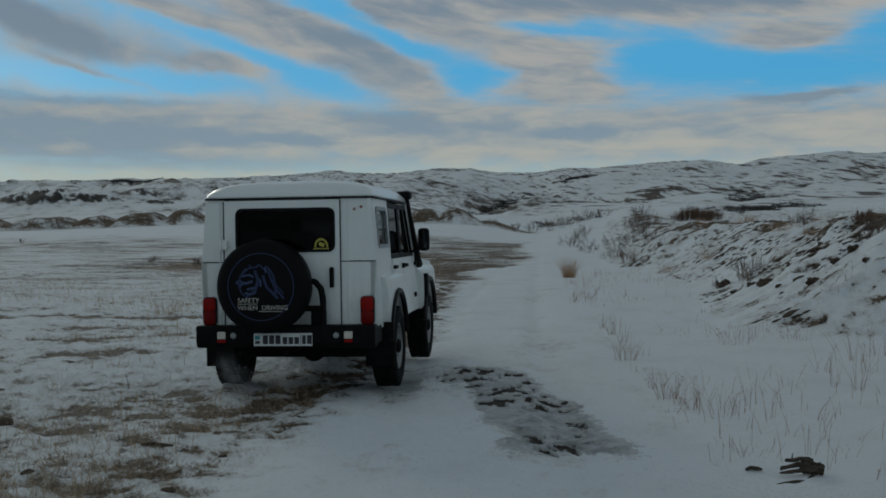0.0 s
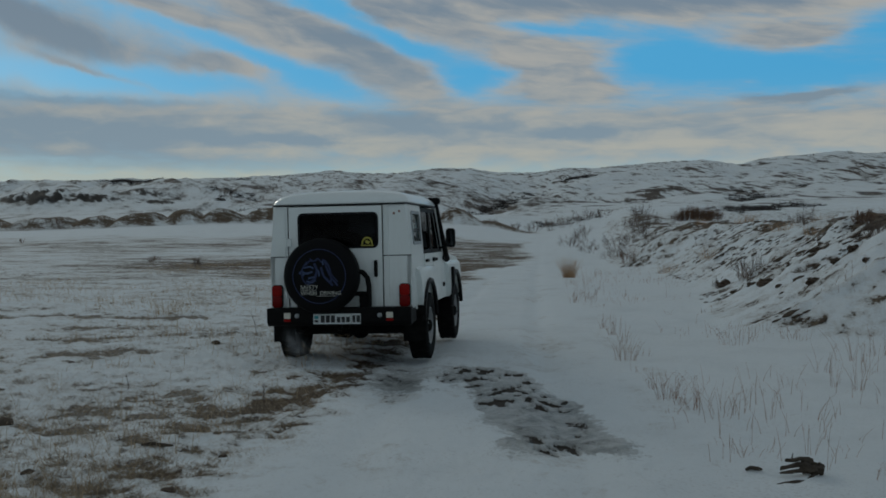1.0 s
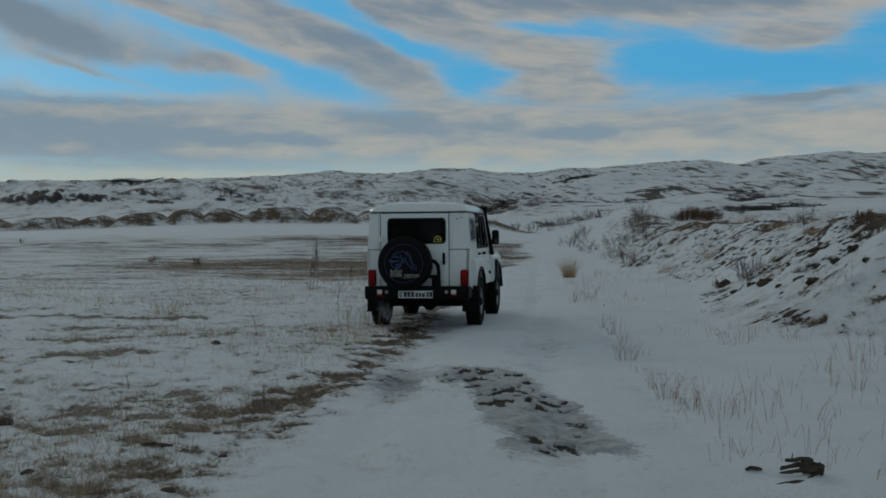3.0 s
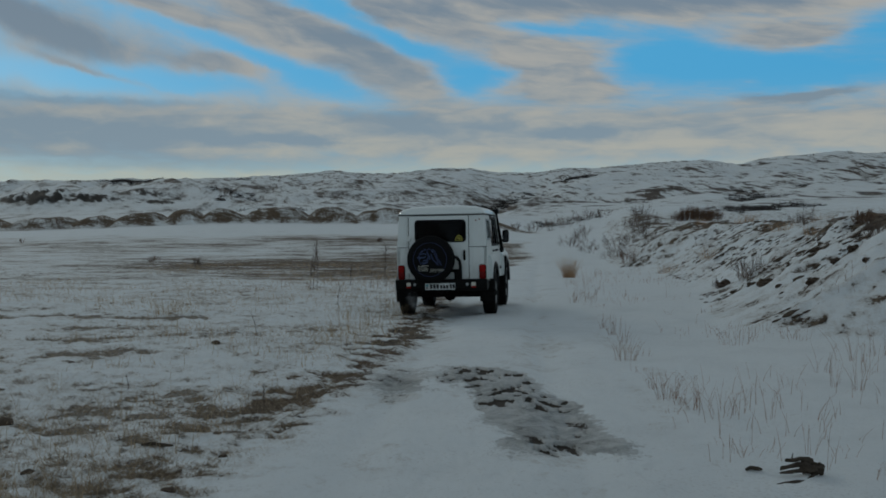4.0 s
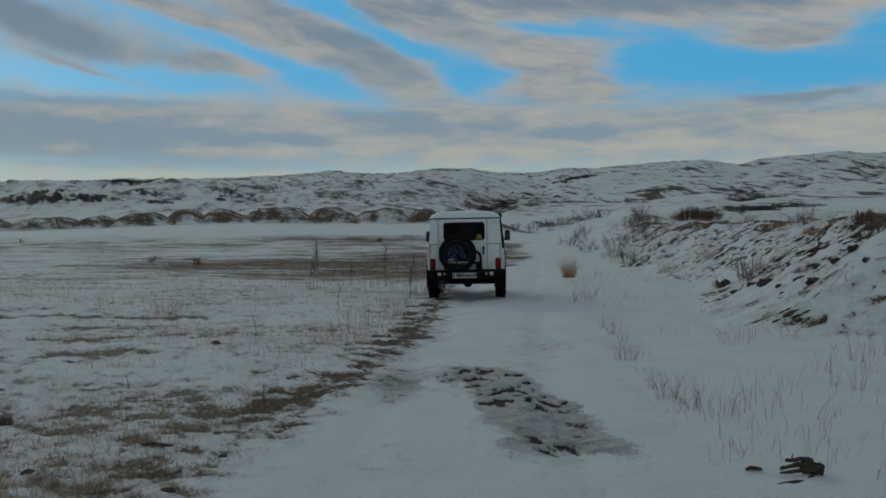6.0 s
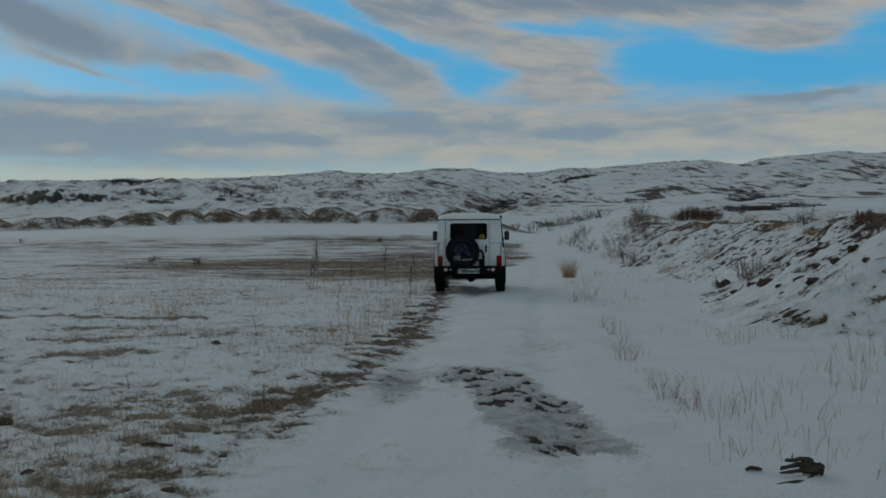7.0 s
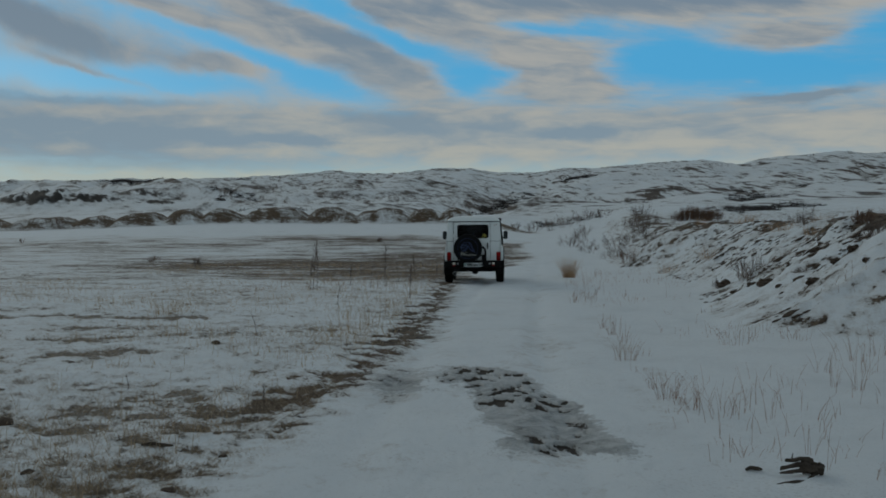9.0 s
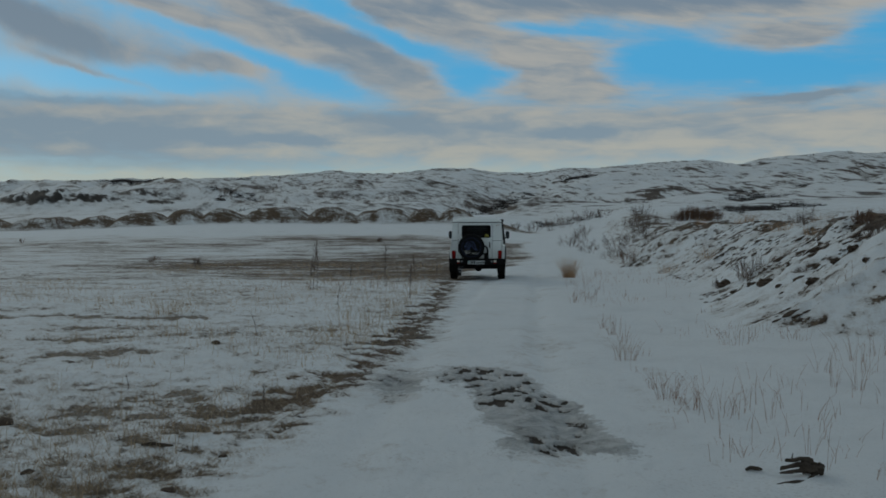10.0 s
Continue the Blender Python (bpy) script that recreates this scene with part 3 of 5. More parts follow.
# ---------------------------------------------------------------- the car
def paint_material():
    """White paint with road film thickening in patches and fine orange peel."""
    mat, k, b = material("white_car_paint")
    tc = k.add("ShaderNodeTexCoord").outputs["Object"]
    n1 = k.noise(tc, 3.0, 6, 0.62)
    n2 = k.noise(k.mapping(tc, (6, 6, 1)), 4.0, 4, 0.6)
    c = k.mix(n1, (0.76, 0.81, 0.80), (0.83, 0.87, 0.86))
    sep = k.add("ShaderNodeSeparateXYZ")
    k.link(tc, sep.inputs[0])
    film = k.m("MULTIPLY", k.step(k.m("ADD", n1, k.m("MULTIPLY", n2, 0.5)), 0.55, 1.05), k.step(sep.outputs[2], 1.15, 0.5, 0.12, 0.55))
    c = k.mix(film, c, (0.36, 0.35, 0.32))
    k.put(b.inputs["Base Color"], c)
    k.put(b.inputs["Roughness"], k.m("ADD", 0.30, k.m("MULTIPLY", film, 0.4)))
    b.inputs["Coat Weight"].default_value = 0.35
    b.inputs["Coat Roughness"].default_value = 0.15
    k.put(b.inputs["Normal"], k.bump(k.noise(tc, 60, 2), 0.05, 0.004))
    return mat


def glass_material(name, tint, rough=0.03):
    mat, k, b = material(name)
    tc = k.add("ShaderNodeTexCoord").outputs["Object"]
    n = k.noise(tc, 5, 5, 0.6)
    k.put(b.inputs["Base Color"], k.mix(n, tint, tuple(c * 0.85 for c in tint)))
    b.inputs["Transmission Weight"].default_value = 1.0
    b.inputs["IOR"].default_value = 1.2
    k.put(b.inputs["Roughness"], k.m("ADD", rough, k.m("MULTIPLY", k.step(n, 0.45, 0.8), 0.08)))
    return mat


PAINT = paint_material()
BLACK = simple("black_powder_coat", (0.003, 0.003, 0.0032), 0.55, 0, 0.3, 14, 0.15, (0.02, 0.02, 0.019), 0.10)
RUBBER = simple("tyre_rubber", (0.005, 0.005, 0.005), 0.85, 0, 0.3, 10, 0.3, (0.05, 0.048, 0.046), 0.10)
TRIM = simple("black_trim", (0.006, 0.006, 0.007), 0.45, 0, 0.2, 20)
VINYL = simple("vinyl_cover", (0.003, 0.0033, 0.004), 0.55, 0, 0.25, 6, 0.12)
GREY = simple("weathered_grey", (0.30, 0.32, 0.33), 0.45, 0.6, 0.2, 15)
STEEL = simple("wheel_steel", (0.32, 0.33, 0.34), 0.4, 0.7, 0.2, 12, 0, (0.2, 0.19, 0.17), 0.5)
UNDER = simple("underbody", (0.005, 0.0048, 0.0045), 0.85, 0, 0.4, 9, 0.4, (0.02, 0.018, 0.016), 0.2)
RED = simple("red_lens", (0.26, 0.006, 0.005), 0.35, 0, 0.15, 30)
DEEP_RED = simple("dark_red_lens", (0.16, 0.004, 0.004), 0.35, 0, 0.15, 30)
CLEAR = simple("clear_lens", (0.62, 0.60, 0.52), 0.25, 0, 0.12, 40)
PLATE = simple("plate_white", (0.62, 0.66, 0.66), 0.4, 0, 0.08, 30)
INK = simple("plate_ink", (0.02, 0.02, 0.022), 0.5)
TEAL = simple("plate_teal", (0.05, 0.28, 0.30), 0.5)
BLUE = simple("blue_print", (0.006, 0.018, 0.075), 0.5, 0, 0.2, 20)
PALE_BLUE = simple("pale_blue_print", (0.032, 0.058, 0.14), 0.5, 0, 0.3, 25)
PALE = simple("pale_print", (0.42, 0.42, 0.38), 0.55, 0, 0.25, 40)
OLIVE = simple("yellow_sticker", (0.42, 0.38, 0.06), 0.5, 0, 0.2, 30)
for _m in (BLACK, RUBBER, TRIM, VINYL, UNDER, RED, DEEP_RED):
    _m.node_tree.nodes["Principled BSDF"].inputs["Specular IOR Level"].default_value = 0.12
CABIN = simple("cabin_cloth", (0.012, 0.012, 0.013), 0.9, 0, 0.3, 12, 0.2)
TINT = glass_material("tinted_glass", (0.015, 0.017, 0.02))
PANE = glass_material("side_glass", (0.62, 0.68, 0.68))

car = tagged(new("off_road_car"), "white boxy off-road car with black bumpers driving along the snowy track", "car")

W_TOP, W_BELT, Z_GUT, Z_BELT, Y_BACK, Y_SCREEN = 0.745, 0.785, 1.755, 1.20, -0.86, 1.22


def side_x(z):
    return W_TOP + (W_BELT - W_TOP) * min(1, max(0, (Z_GUT - z) / (Z_GUT - Z_BELT)))


def build_shell():
    # lower tub: one side sheet with wheel arches, each side
    def arch(cy, r, n=14, z0=0.40):
        a0 = math.asin(max(-1, (0.60 - z0) / r))
        return [(cy + r * math.cos(a), z0 + r * math.sin(a)) for a in np.linspace(a0, math.pi - a0, n)]

    low = 0.60
    prof = [(Y_BACK, low)] + arch(0.0, 0.47)[::-1] + arch(2.38, 0.49)[::-1] + [(3.02, low), (3.06, 0.98), (2.98, 1.10), (1.62, 1.20), (Y_BACK, Z_BELT)]
    for s in (-1, 1):
        bm = bmesh.new()
        plate(bm, prof, 0.05, lambda u, v, w: (s * (W_BELT - 0.05 + w), u, v))
        part("side_panel", bm, PAINT, car, smooth=False)
        # bulged fenders standing proud of the side sheet
        for cy, r, y0, y1, name in ((0.0, 0.50, -0.62, 0.66, "rear_fender"), (2.38, 0.52, 1.70, 3.03, "front_fender")):
            bm = bmesh.new()
            n, rows = 26, []
            outer = [(cy + r * math.cos(a), 0.40 + r * math.sin(a)) for a in np.linspace(radians(22), radians(158), n)]
            top = [(y1 + (y0 - y1) * i / (n - 1), 1.07) for i in range(n)]
            for t, x in ((0.0, 0.845), (0.25, 0.85), (0.6, 0.845), (0.85, 0.825), (1.0, W_BELT - 0.01)):
                rows.append([bm.verts.new((s * x, o[0] + (p[0] - o[0]) * t, o[1] + (p[1] - o[1]) * (1 - (1 - t) ** 1.3))) for o, p in zip(outer, top)])
            rows.insert(0, [bm.verts.new((s * 0.72, o[0], o[1])) for o in outer])
            for a, b in zip(rows, rows[1:]):
                for i in range(n - 1):
                    bm.faces.new((a[i], a[i + 1], b[i + 1], b[i]))
            for e in (0, n - 1):
                bm.faces.new([q[e] for q in rows])
            part(name, bm, PAINT, car, smooth=True)
            # black rubber lip on the arch
            bm = bmesh.new()
            tube(bm, [(s * 0.85, cy + (r + 0.0) * math.cos(a), 0.40 + (r + 0.0) * math.sin(a)) for a in np.linspace(radians(8), radians(172), 24)], 0.028, 6)
            part("arch_trim", bm, TRIM, car, smooth=True)
            if cy > 1:
                bm = bmesh.new()
                box(bm, s * 0.862, 1.98, 0.86, 0.05, 0.14, 0.26, 0.02)
                part("fender_flare", bm, BLACK, car)
        # hard top: frame with quarter window, posts round the two doors
        y0, y1 = Y_BACK + 0.02, -0.02
        cy, cz, hy, hz = -0.40, 1.50, 0.27, 0.175
        inner = rounded(cy, cz, hy, hz, 0.05)
        oh, ov = (y1 - y0) / 2, (Z_GUT - Z_BELT) / 2
        outer = []
        for u, v in inner:
            du, dv = u - cy, v - cz
            k = min(((y1 - cy) if du > 0 else (cy - y0)) / max(abs(du), 1e-6), ((Z_GUT - cz) if dv > 0 else (cz - Z_BELT)) / max(abs(dv), 1e-6))
            outer.append((cy + du * k, cz + dv * k))
        # snap the corners
        for tu, tv in ((y0, Z_BELT), (y0, Z_GUT), (y1, Z_BELT), (y1, Z_GUT)):
            i = min(range(len(outer)), key=lambda q: (outer[q][0] - tu) ** 2 + (outer[q][1] - tv) ** 2)
            outer[i] = (tu, tv)

        def wall(u, v, w):
            return (s * (side_x(v) - 0.04 + w), u, v)

        bm = bmesh.new()
        ring_plate(bm, outer, inner, 0.04, wall)
        quarter = part("quarter_panel", bm, PAINT, car)
        bm = bmesh.new()
        ring_plate(bm, rounded(cy, cz, hy + 0.012, hz + 0.012, 0.055), rounded(cy, cz, hy - 0.022, hz - 0.022, 0.04), 0.018, lambda u, v, w: (s * (side_x(v) - 0.008 + w), u, v))
        part("window_frame", bm, GREY, quarter, "pale grey window surround")
        bm = bmesh.new()
        box(bm, s * (side_x(cz) - 0.01), cy, cz - 0.02, 0.012, 0.50, 0.018)
        part("window_bar", bm, TRIM, quarter)
        bm = bmesh.new()
        plate(bm, rounded(cy, cz, hy - 0.01, hz - 0.01, 0.05), 0.004, lambda u, v, w: (s * (side_x(v) - 0.022 + w), u, v))
        part("pane", bm, PANE, quarter)
        # side doors: lower skin, window frame, pane, handle, hinges
        for d0, d1, name in ((-0.01, 0.64, "rear_side_door"), (0.66, 1.50, "front_side_door")):
            bm = bmesh.new()
            skin = [(d0, 0.62), (d1, 0.62), (d1, Z_BELT), (d0, Z_BELT)]
            if d0 < 0:
                skin = [(0.50, 0.62), (d1, 0.62), (d1, Z_BELT), (d0, Z_BELT), (d0, 0.98), (0.30, 0.86)]
            plate(bm, skin, 0.012, lambda u, v, w: (s * (W_BELT + 0.001 + w), u, v))
            door = part(name, bm, PAINT, car)
            top1 = d1 if d0 < 0.3 else d1 - 0.26
            bm = bmesh.new()
            o = [(d0, Z_BELT), (d1, Z_BELT), (top1, Z_GUT - 0.02), (d0, Z_GUT - 0.02)]
            ii = [(d0 + 0.045, Z_BELT + 0.045), (d1 - 0.06, Z_BELT + 0.045), (top1 - 0.045, Z_GUT - 0.065), (d0 + 0.045, Z_GUT - 0.065)]
            ring_plate(bm, o, ii, 0.035, wall)
            part("window_frame", bm, BLACK, door, "black window frame")
            bm = bmesh.new()
            plate(bm, ii, 0.004, lambda u, v, w: (s * (side_x(v) - 0.02 + w), u, v))
            part("pane", bm, TINT, door)
            bm = bmesh.new()
            box(bm, s * (W_BELT + 0.03), d0 + 0.10, 1.12, 0.035, 0.13, 0.035, 0.01)
            part("handle", bm, BLACK, door, "black door handle")
            for hz2 in (0.78, 1.12):
                bm = bmesh.new()
                box(bm, s * (W_BELT + 0.022), d1 - 0.02, hz2, 0.03, 0.07, 0.05, 0.008)
                part("hinge", bm, BLACK, door)
        bm = bmesh.new()
        plate(bm, [(1.18, Z_GUT), (1.24, Z_GUT), (1.56, Z_BELT), (1.50, Z_BELT)], 0.05, wall)
        part("windscreen_post", bm, PAINT, car)
    # rear wall: left and right uprights beside the tailgate, sill and header
    for x0, x1, name in ((-1, -0.575, "rear_corner"), (0.475, 1, "rear_corner")):
        bm = bmesh.new()
        lv = [(0.60, W_BELT), (Z_BELT, W_BELT), (Z_GUT, W_TOP)]
        e = [(max(-w, x0) if x0 < -0.9 else x0, z) for z, w in lv]
        f = [((x1 if x1 < 0.9 else w), z) for z, w in lv]
        pts = e + f[::-1]
        plate(bm, pts, 0.05, lambda u, v, w: (u, Y_BACK + w, v))
        bmesh.ops.bevel(bm, geom=[ed for ed in bm.edges if abs(ed.verts[0].co.x) > 0.7 and abs(ed.verts[1].co.x) > 0.7 and abs(ed.verts[0].co.z - ed.verts[1].co.z) > 0.2 and ed.verts[0].co.y < Y_BACK + 0.01],
                        offset=0.03, segments=4, profile=0.5, affect="EDGES")
        corner = part(name, bm, PAINT, car, smooth=True)
        bm = bmesh.new()
        sx = -0.675 if x0 < 0 else 0.63
        box(bm, sx, Y_BACK - 0.001, Z_BELT + 0.005, 0.20 if x0 < 0 else 0.31, 0.006, 0.009)
        part("seam", bm, TRIM, corner, "dark joint of hard top and tub")
        bm = bmesh.new()
        box(bm, 0.535 if x0 > 0 else -0.615, Y_BACK - 0.002, 1.18, 0.012, 0.008, 1.10, 0.003, 1)
        part("rib", bm, PAINT, corner)
    bm = bmesh.new()
    box(bm, -0.05, Y_BACK + 0.03, 0.585, 1.50, 0.06, 0.07, 0.01)
    part("rear_sill", bm, UNDER, car)
    for bx in (0.60, 0.66):
        bm = bmesh.new()
        lathe(bm, [(-0.004, 0.014), (0.006, 0.012), (0.010, 0.006)], 10)
        part("bolt", bm, simple("rusty_bolt", (0.30, 0.16, 0.12), 0.7), car, "small rusty bolt", True, pose(bx, Y_BACK - 0.002, 1.66 + 0.02 * (bx > 0.62), 0, 0, -90))
    # tailgate with its window
    bm = bmesh.new()
    wx0, wx1, wz0, wz1 = -0.462, 0.424, 1.292, 1.675
    cx, cz = (wx0 + wx1) / 2, (wz0 + wz1) / 2
    inner = rounded(cx, cz, (wx1 - wx0) / 2, (wz1 - wz0) / 2, 0.06)
    gx0, gx1, gz0, gz1 = -0.570, 0.470, 0.625, 1.748
    outer = []
    for u, v in inner:
        du, dv = u - cx, v - cz
        k = min(((gx1 - cx) if du > 0 else (cx - gx0)) / max(abs(du), 1e-6), ((gz1 - cz) if dv > 0 else (cz - gz0)) / max(abs(dv), 1e-6))
        outer.append((cx + du * k, cz + dv * k))
    for tu, tv in ((gx0, gz0), (gx0, gz1), (gx1, gz0), (gx1, gz1)):
        i = min(range(len(outer)), key=lambda q: (outer[q][0] - tu) ** 2 + (outer[q][1] - tv) ** 2)
        outer[i] = (tu, tv)
    ring_plate(bm, outer, inner, 0.045, lambda u, v, w: (u, Y_BACK - 0.012 + w, v))
    gate = part("tailgate", bm, PAINT, car)
    bm = bmesh.new()
    ring_plate(bm, rounded(cx, cz, (wx1 - wx0) / 2 + 0.004, (wz1 - wz0) / 2 + 0.004, 0.062), rounded(cx, cz, (wx1 - wx0) / 2 - 0.018, (wz1 - wz0) / 2 - 0.018, 0.05), 0.02,
               lambda u, v, w: (u, Y_BACK - 0.022 + w, v))
    part("window_seal", bm, TRIM, gate, "black rubber seal")
    bm = bmesh.new()
    plate(bm, rounded(cx, cz, (wx1 - wx0) / 2 - 0.01, (wz1 - wz0) / 2 - 0.01, 0.06), 0.005, lambda u, v, w: (u, Y_BACK + 0.004 + w, v))
    part("pane", bm, TINT, gate, "dark tinted rear pane")
    bm = bmesh.new()
    box(bm, -0.02, Y_BACK + 0.06, 1.635, 0.22, 0.03, 0.022, 0.006)
    part("brake_lamp", bm, DEEP_RED, gate, "high-set red brake lamp behind the glass")
    for gx in (gx0, gx1):
        bm = bmesh.new()
        box(bm, gx + (-0.004 if gx < 0 else 0.004), Y_BACK - 0.0115, 1.18, 0.008, 0.012, 1.13)
        part("gate_seam", bm, TRIM, gate)
    bm = bmesh.new()
    box(bm, 0.398, Y_BACK - 0.04, 1.065, 0.036, 0.05, 0.18, 0.014, 3)
    part("handle", bm, BLACK, gate, "upright black grab handle")
    for hz in (1.36, 0.80):
        bm = bmesh.new()
        box(bm, -0.575, Y_BACK - 0.028, hz, 0.075, 0.03, 0.085, 0.008)
        box(bm, -0.595, Y_BACK - 0.036, hz, 0.022, 0.03, 0.10, 0.008)
        part("hinge", bm, PAINT, gate)
    bm = bmesh.new()
    tube(bm, [(0.30, Y_BACK - 0.02, 0.73), (0.30, Y_BACK - 0.05, 0.77), (0.335, Y_BACK - 0.05, 0.785)], 0.010, 8)
    part("latch", bm, BLACK, gate)
    # round window sticker
    bm = bmesh.new()
    sxx, szz = 0.30, 1.335
    o = [(sxx + 0.062 * math.cos(a), szz + 0.075 * math.sin(a)) for a in np.linspace(-0.1, math.pi + 0.1, 20)]
    i = [(sxx + 0.046 * math.cos(a), szz + 0.056 * math.sin(a)) for a in np.linspace(-0.1, math.pi + 0.1, 20)]
    for a in range(19):
        bm.faces.new([bm.verts.new((q[0], Y_BACK + 0.001, q[1])) for q in (o[a], o[a + 1], i[a + 1], i[a])])
    box(bm, sxx, Y_BACK + 0.001, szz - 0.018, 0.14, 0.002, 0.012)
    box(bm, sxx + 0.004, Y_BACK + 0.001, szz + 0.018, 0.05, 0.002, 0.032, 0.0, 1, pose(0, 0, 0, 0, 25, 0))
    part("sticker", bm, OLIVE, gate, "round yellow sticker on the glass")
    # roof: stacked rounded outlines
    bm = bmesh.new()
    rings = []
    yc, hy = (Y_BACK + Y_SCREEN) / 2, (Y_SCREEN - Y_BACK) / 2
    for inset, z, rad in ((0.0, 1.772, 0.10), (-0.004, 1.785, 0.10), (0.008, 1.815, 0.12), (0.045, 1.855, 0.16), (0.11, 1.888, 0.20), (0.20, 1.912, 0.24), (0.34, 1.930, 0.26), (0.52, 1.940, 0.16), (0.68, 1.943, 0.05)):
        rings.append([bm.verts.new((x, y, z)) for x, y in rounded(0, yc, W_TOP + 0.008 - inset, hy + 0.01 - inset, rad, 8)])
    for a, b in zip(rings, rings[1:]):
        for q in range(len(a)):
            w = (q + 1) % len(a)
            bm.faces.new((a[q], a[w], b[w], b[q]))
    bm.faces.new(rings[-1]), bm.faces.new(rings[0][::-1])
    roof = part("roof", bm, PAINT, car, smooth=True)
    bm = bmesh.new()
    ring_plate(bm, rounded(0, yc, W_TOP + 0.022, hy + 0.024, 0.10, 8), rounded(0, yc, W_TOP - 0.05, hy - 0.05, 0.06, 8), 0.016, lambda u, v, w: (u, v, 1.756 + w))
    part("gutter", bm, TRIM, roof, "black rain gutter")
    # bonnet, scuttle, windscreen, grille
    bm = bmesh.new()
    plate(bm, [(1.52, 1.0), (1.52, 1.235), (1.70, 1.245), (2.85, 1.17), (2.98, 1.10), (2.98, 0.62), (1.52, 0.62)], 1.10, lambda u, v, w: (-0.55 + w, u, v))
    bmesh.ops.bevel(bm, geom=bm.edges[:], offset=0.03, segments=3, profile=0.5, affect="EDGES")
    part("bonnet", bm, PAINT, car, smooth=True)
    bm = bmesh.new()
    plate(bm, [(1.54, Z_BELT + 0.03), (1.55, Z_BELT + 0.03), (1.24, Z_GUT - 0.03), (1.23, Z_GUT - 0.03)], 1.36, lambda u, v, w: (-0.68 + w, u, v))
    part("windscreen", bm, PANE, car)
    bm = bmesh.new()
    box(bm, 0, 3.03, 0.90, 1.15, 0.06, 0.42, 0.02)
    part("grille", bm, BLACK, car)
    for s in (-1, 1):
        bm = bmesh.new()
        lathe(bm, [(-0.03, 0.09), (0.02, 0.085), (0.035, 0.05)], 20)
        part("headlight", bm, CLEAR, car, "round clear headlight", True, pose(s * 0.62, 3.06, 0.93, 0, 0, 90))
    bm = bmesh.new()
    box(bm, 0, 3.20, 0.60, 1.60, 0.14, 0.17, 0.025)
    part("front_bumper", bm, BLACK, car)
    # floor, chassis and cabin
    bm = bmesh.new()
    box(bm, 0, 1.05, 0.63, 1.44, 3.7, 0.05)
    part("floor_pan", bm, UNDER, car)
    # added block, no known part: keeps light off the ground below the floor
    bm = bmesh.new()
    box(bm, 0, 1.15, 0.44, 1.26, 3.3, 0.24, 0.04)
    part("under_shade_block", bm, UNDER, car)
    bm = bmesh.new()
    box(bm, 0.05, 1.25, 0.42, 0.42, 0.55, 0.16, 0.05, 3)
    part("gearbox", bm, UNDER, car)
    for s in (-1, 1):
        for y0 in (0.0, 2.38):
            bm = bmesh.new()
            box(bm, s * 0.66, y0, 0.80, 0.06, 0.98, 0.36, 0.02)
            part("wheel_well", bm, UNDER, car)
    for s in (-1, 1):
        bm = bmesh.new()
        box(bm, s * 0.40, 1.0, 0.55, 0.08, 3.9, 0.11, 0.01)
        part("chassis_rail", bm, UNDER, car)
        for y0 in (0.0, 2.38):
            bm = bmesh.new()
            for q in range(4):
                tube(bm, [(s * 0.52, y0 + u, 0.37 + 0.13 * (abs(u) / 0.58) ** 1.6 + q * 0.012) for u in np.linspace(-0.58 + 0.1 * q, 0.58 - 0.1 * q, 9)], 0.012, 6)
            part("leaf_spring", bm, UNDER, car)
        for y0, z0, name in ((0.78, 0.88, "front_seat"), (0.05, 0.84, "rear_seat")):
            bm = bmesh.new()
            box(bm, s * 0.36, y0 + 0.16, z0, 0.48, 0.46, 0.14, 0.04)
            box(bm, s * 0.36, y0 - 0.08, z0 + 0.30, 0.48, 0.13, 0.60, 0.05, 3, pose(0, 0, 0, -10, 0, 0))
            box(bm, s * 0.36, y0 - 0.15, z0 + 0.68, 0.26, 0.10, 0.18, 0.04, 3)
            part(name, bm, CABIN, car, "dark cloth seat")
    bm = bmesh.new()
    box(bm, 0, 1.42, 1.12, 1.40, 0.26, 0.26, 0.05)
    part("dashboard", bm, CABIN, car)
    bm = bmesh.new()
    box(bm, 0, 0.18, 1.738, 1.36, 2.0, 0.02)
    part("headliner", bm, CABIN, car)
    for y0 in (0.0, 2.38):
        bm = bmesh.new()
        tube(bm, [(-0.66, y0, 0.37), (-0.10, y0, 0.37)], 0.045, 12), tube(bm, [(0.10, y0, 0.37), (0.66, y0, 0.37)], 0.045, 12)
        bmesh.ops.create_uvsphere(bm, u_segments=16, v_segments=10, radius=0.145, matrix=pose(0.02 if y0 < 1 else 0.2, y0, 0.37) @ Matrix.Diagonal((0.85, 1, 1, 1)))
        part("axle", bm, UNDER, car, "dark axle with differential housing", True)
    for s in (-1, 1):
        bm = bmesh.new()
        box(bm, s * 0.40, 0.95, 0.50, 0.42, 0.75, 0.22, 0.05)
        part("fuel_tank", bm, UNDER, car)
    bm = bmesh.new()
    tube(bm, [(-0.30, 0.9, 0.46), (-0.30, 0.2, 0.52), (-0.38, -0.45, 0.47), (-0.42, -0.86, 0.42), (-0.43, -0.97, 0.40)], 0.026, 12)
    tube(bm, [(-0.25, -0.40, 0.47), (0.25, -0.40, 0.47)], 0.075, 14)
    part("exhaust_pipe", bm, UNDER, car, smooth=True)
    bm = bmesh.new()
    box(bm, 0.0, -0.82, 0.46, 0.16, 0.12, 0.10, 0.02)
    tube(bm, [(0.0, -0.86, 0.45), (0.0, -0.95, 0.44), (0.0, -0.96, 0.40)], 0.02, 10)
    part("tow_hook", bm, BLACK, car)


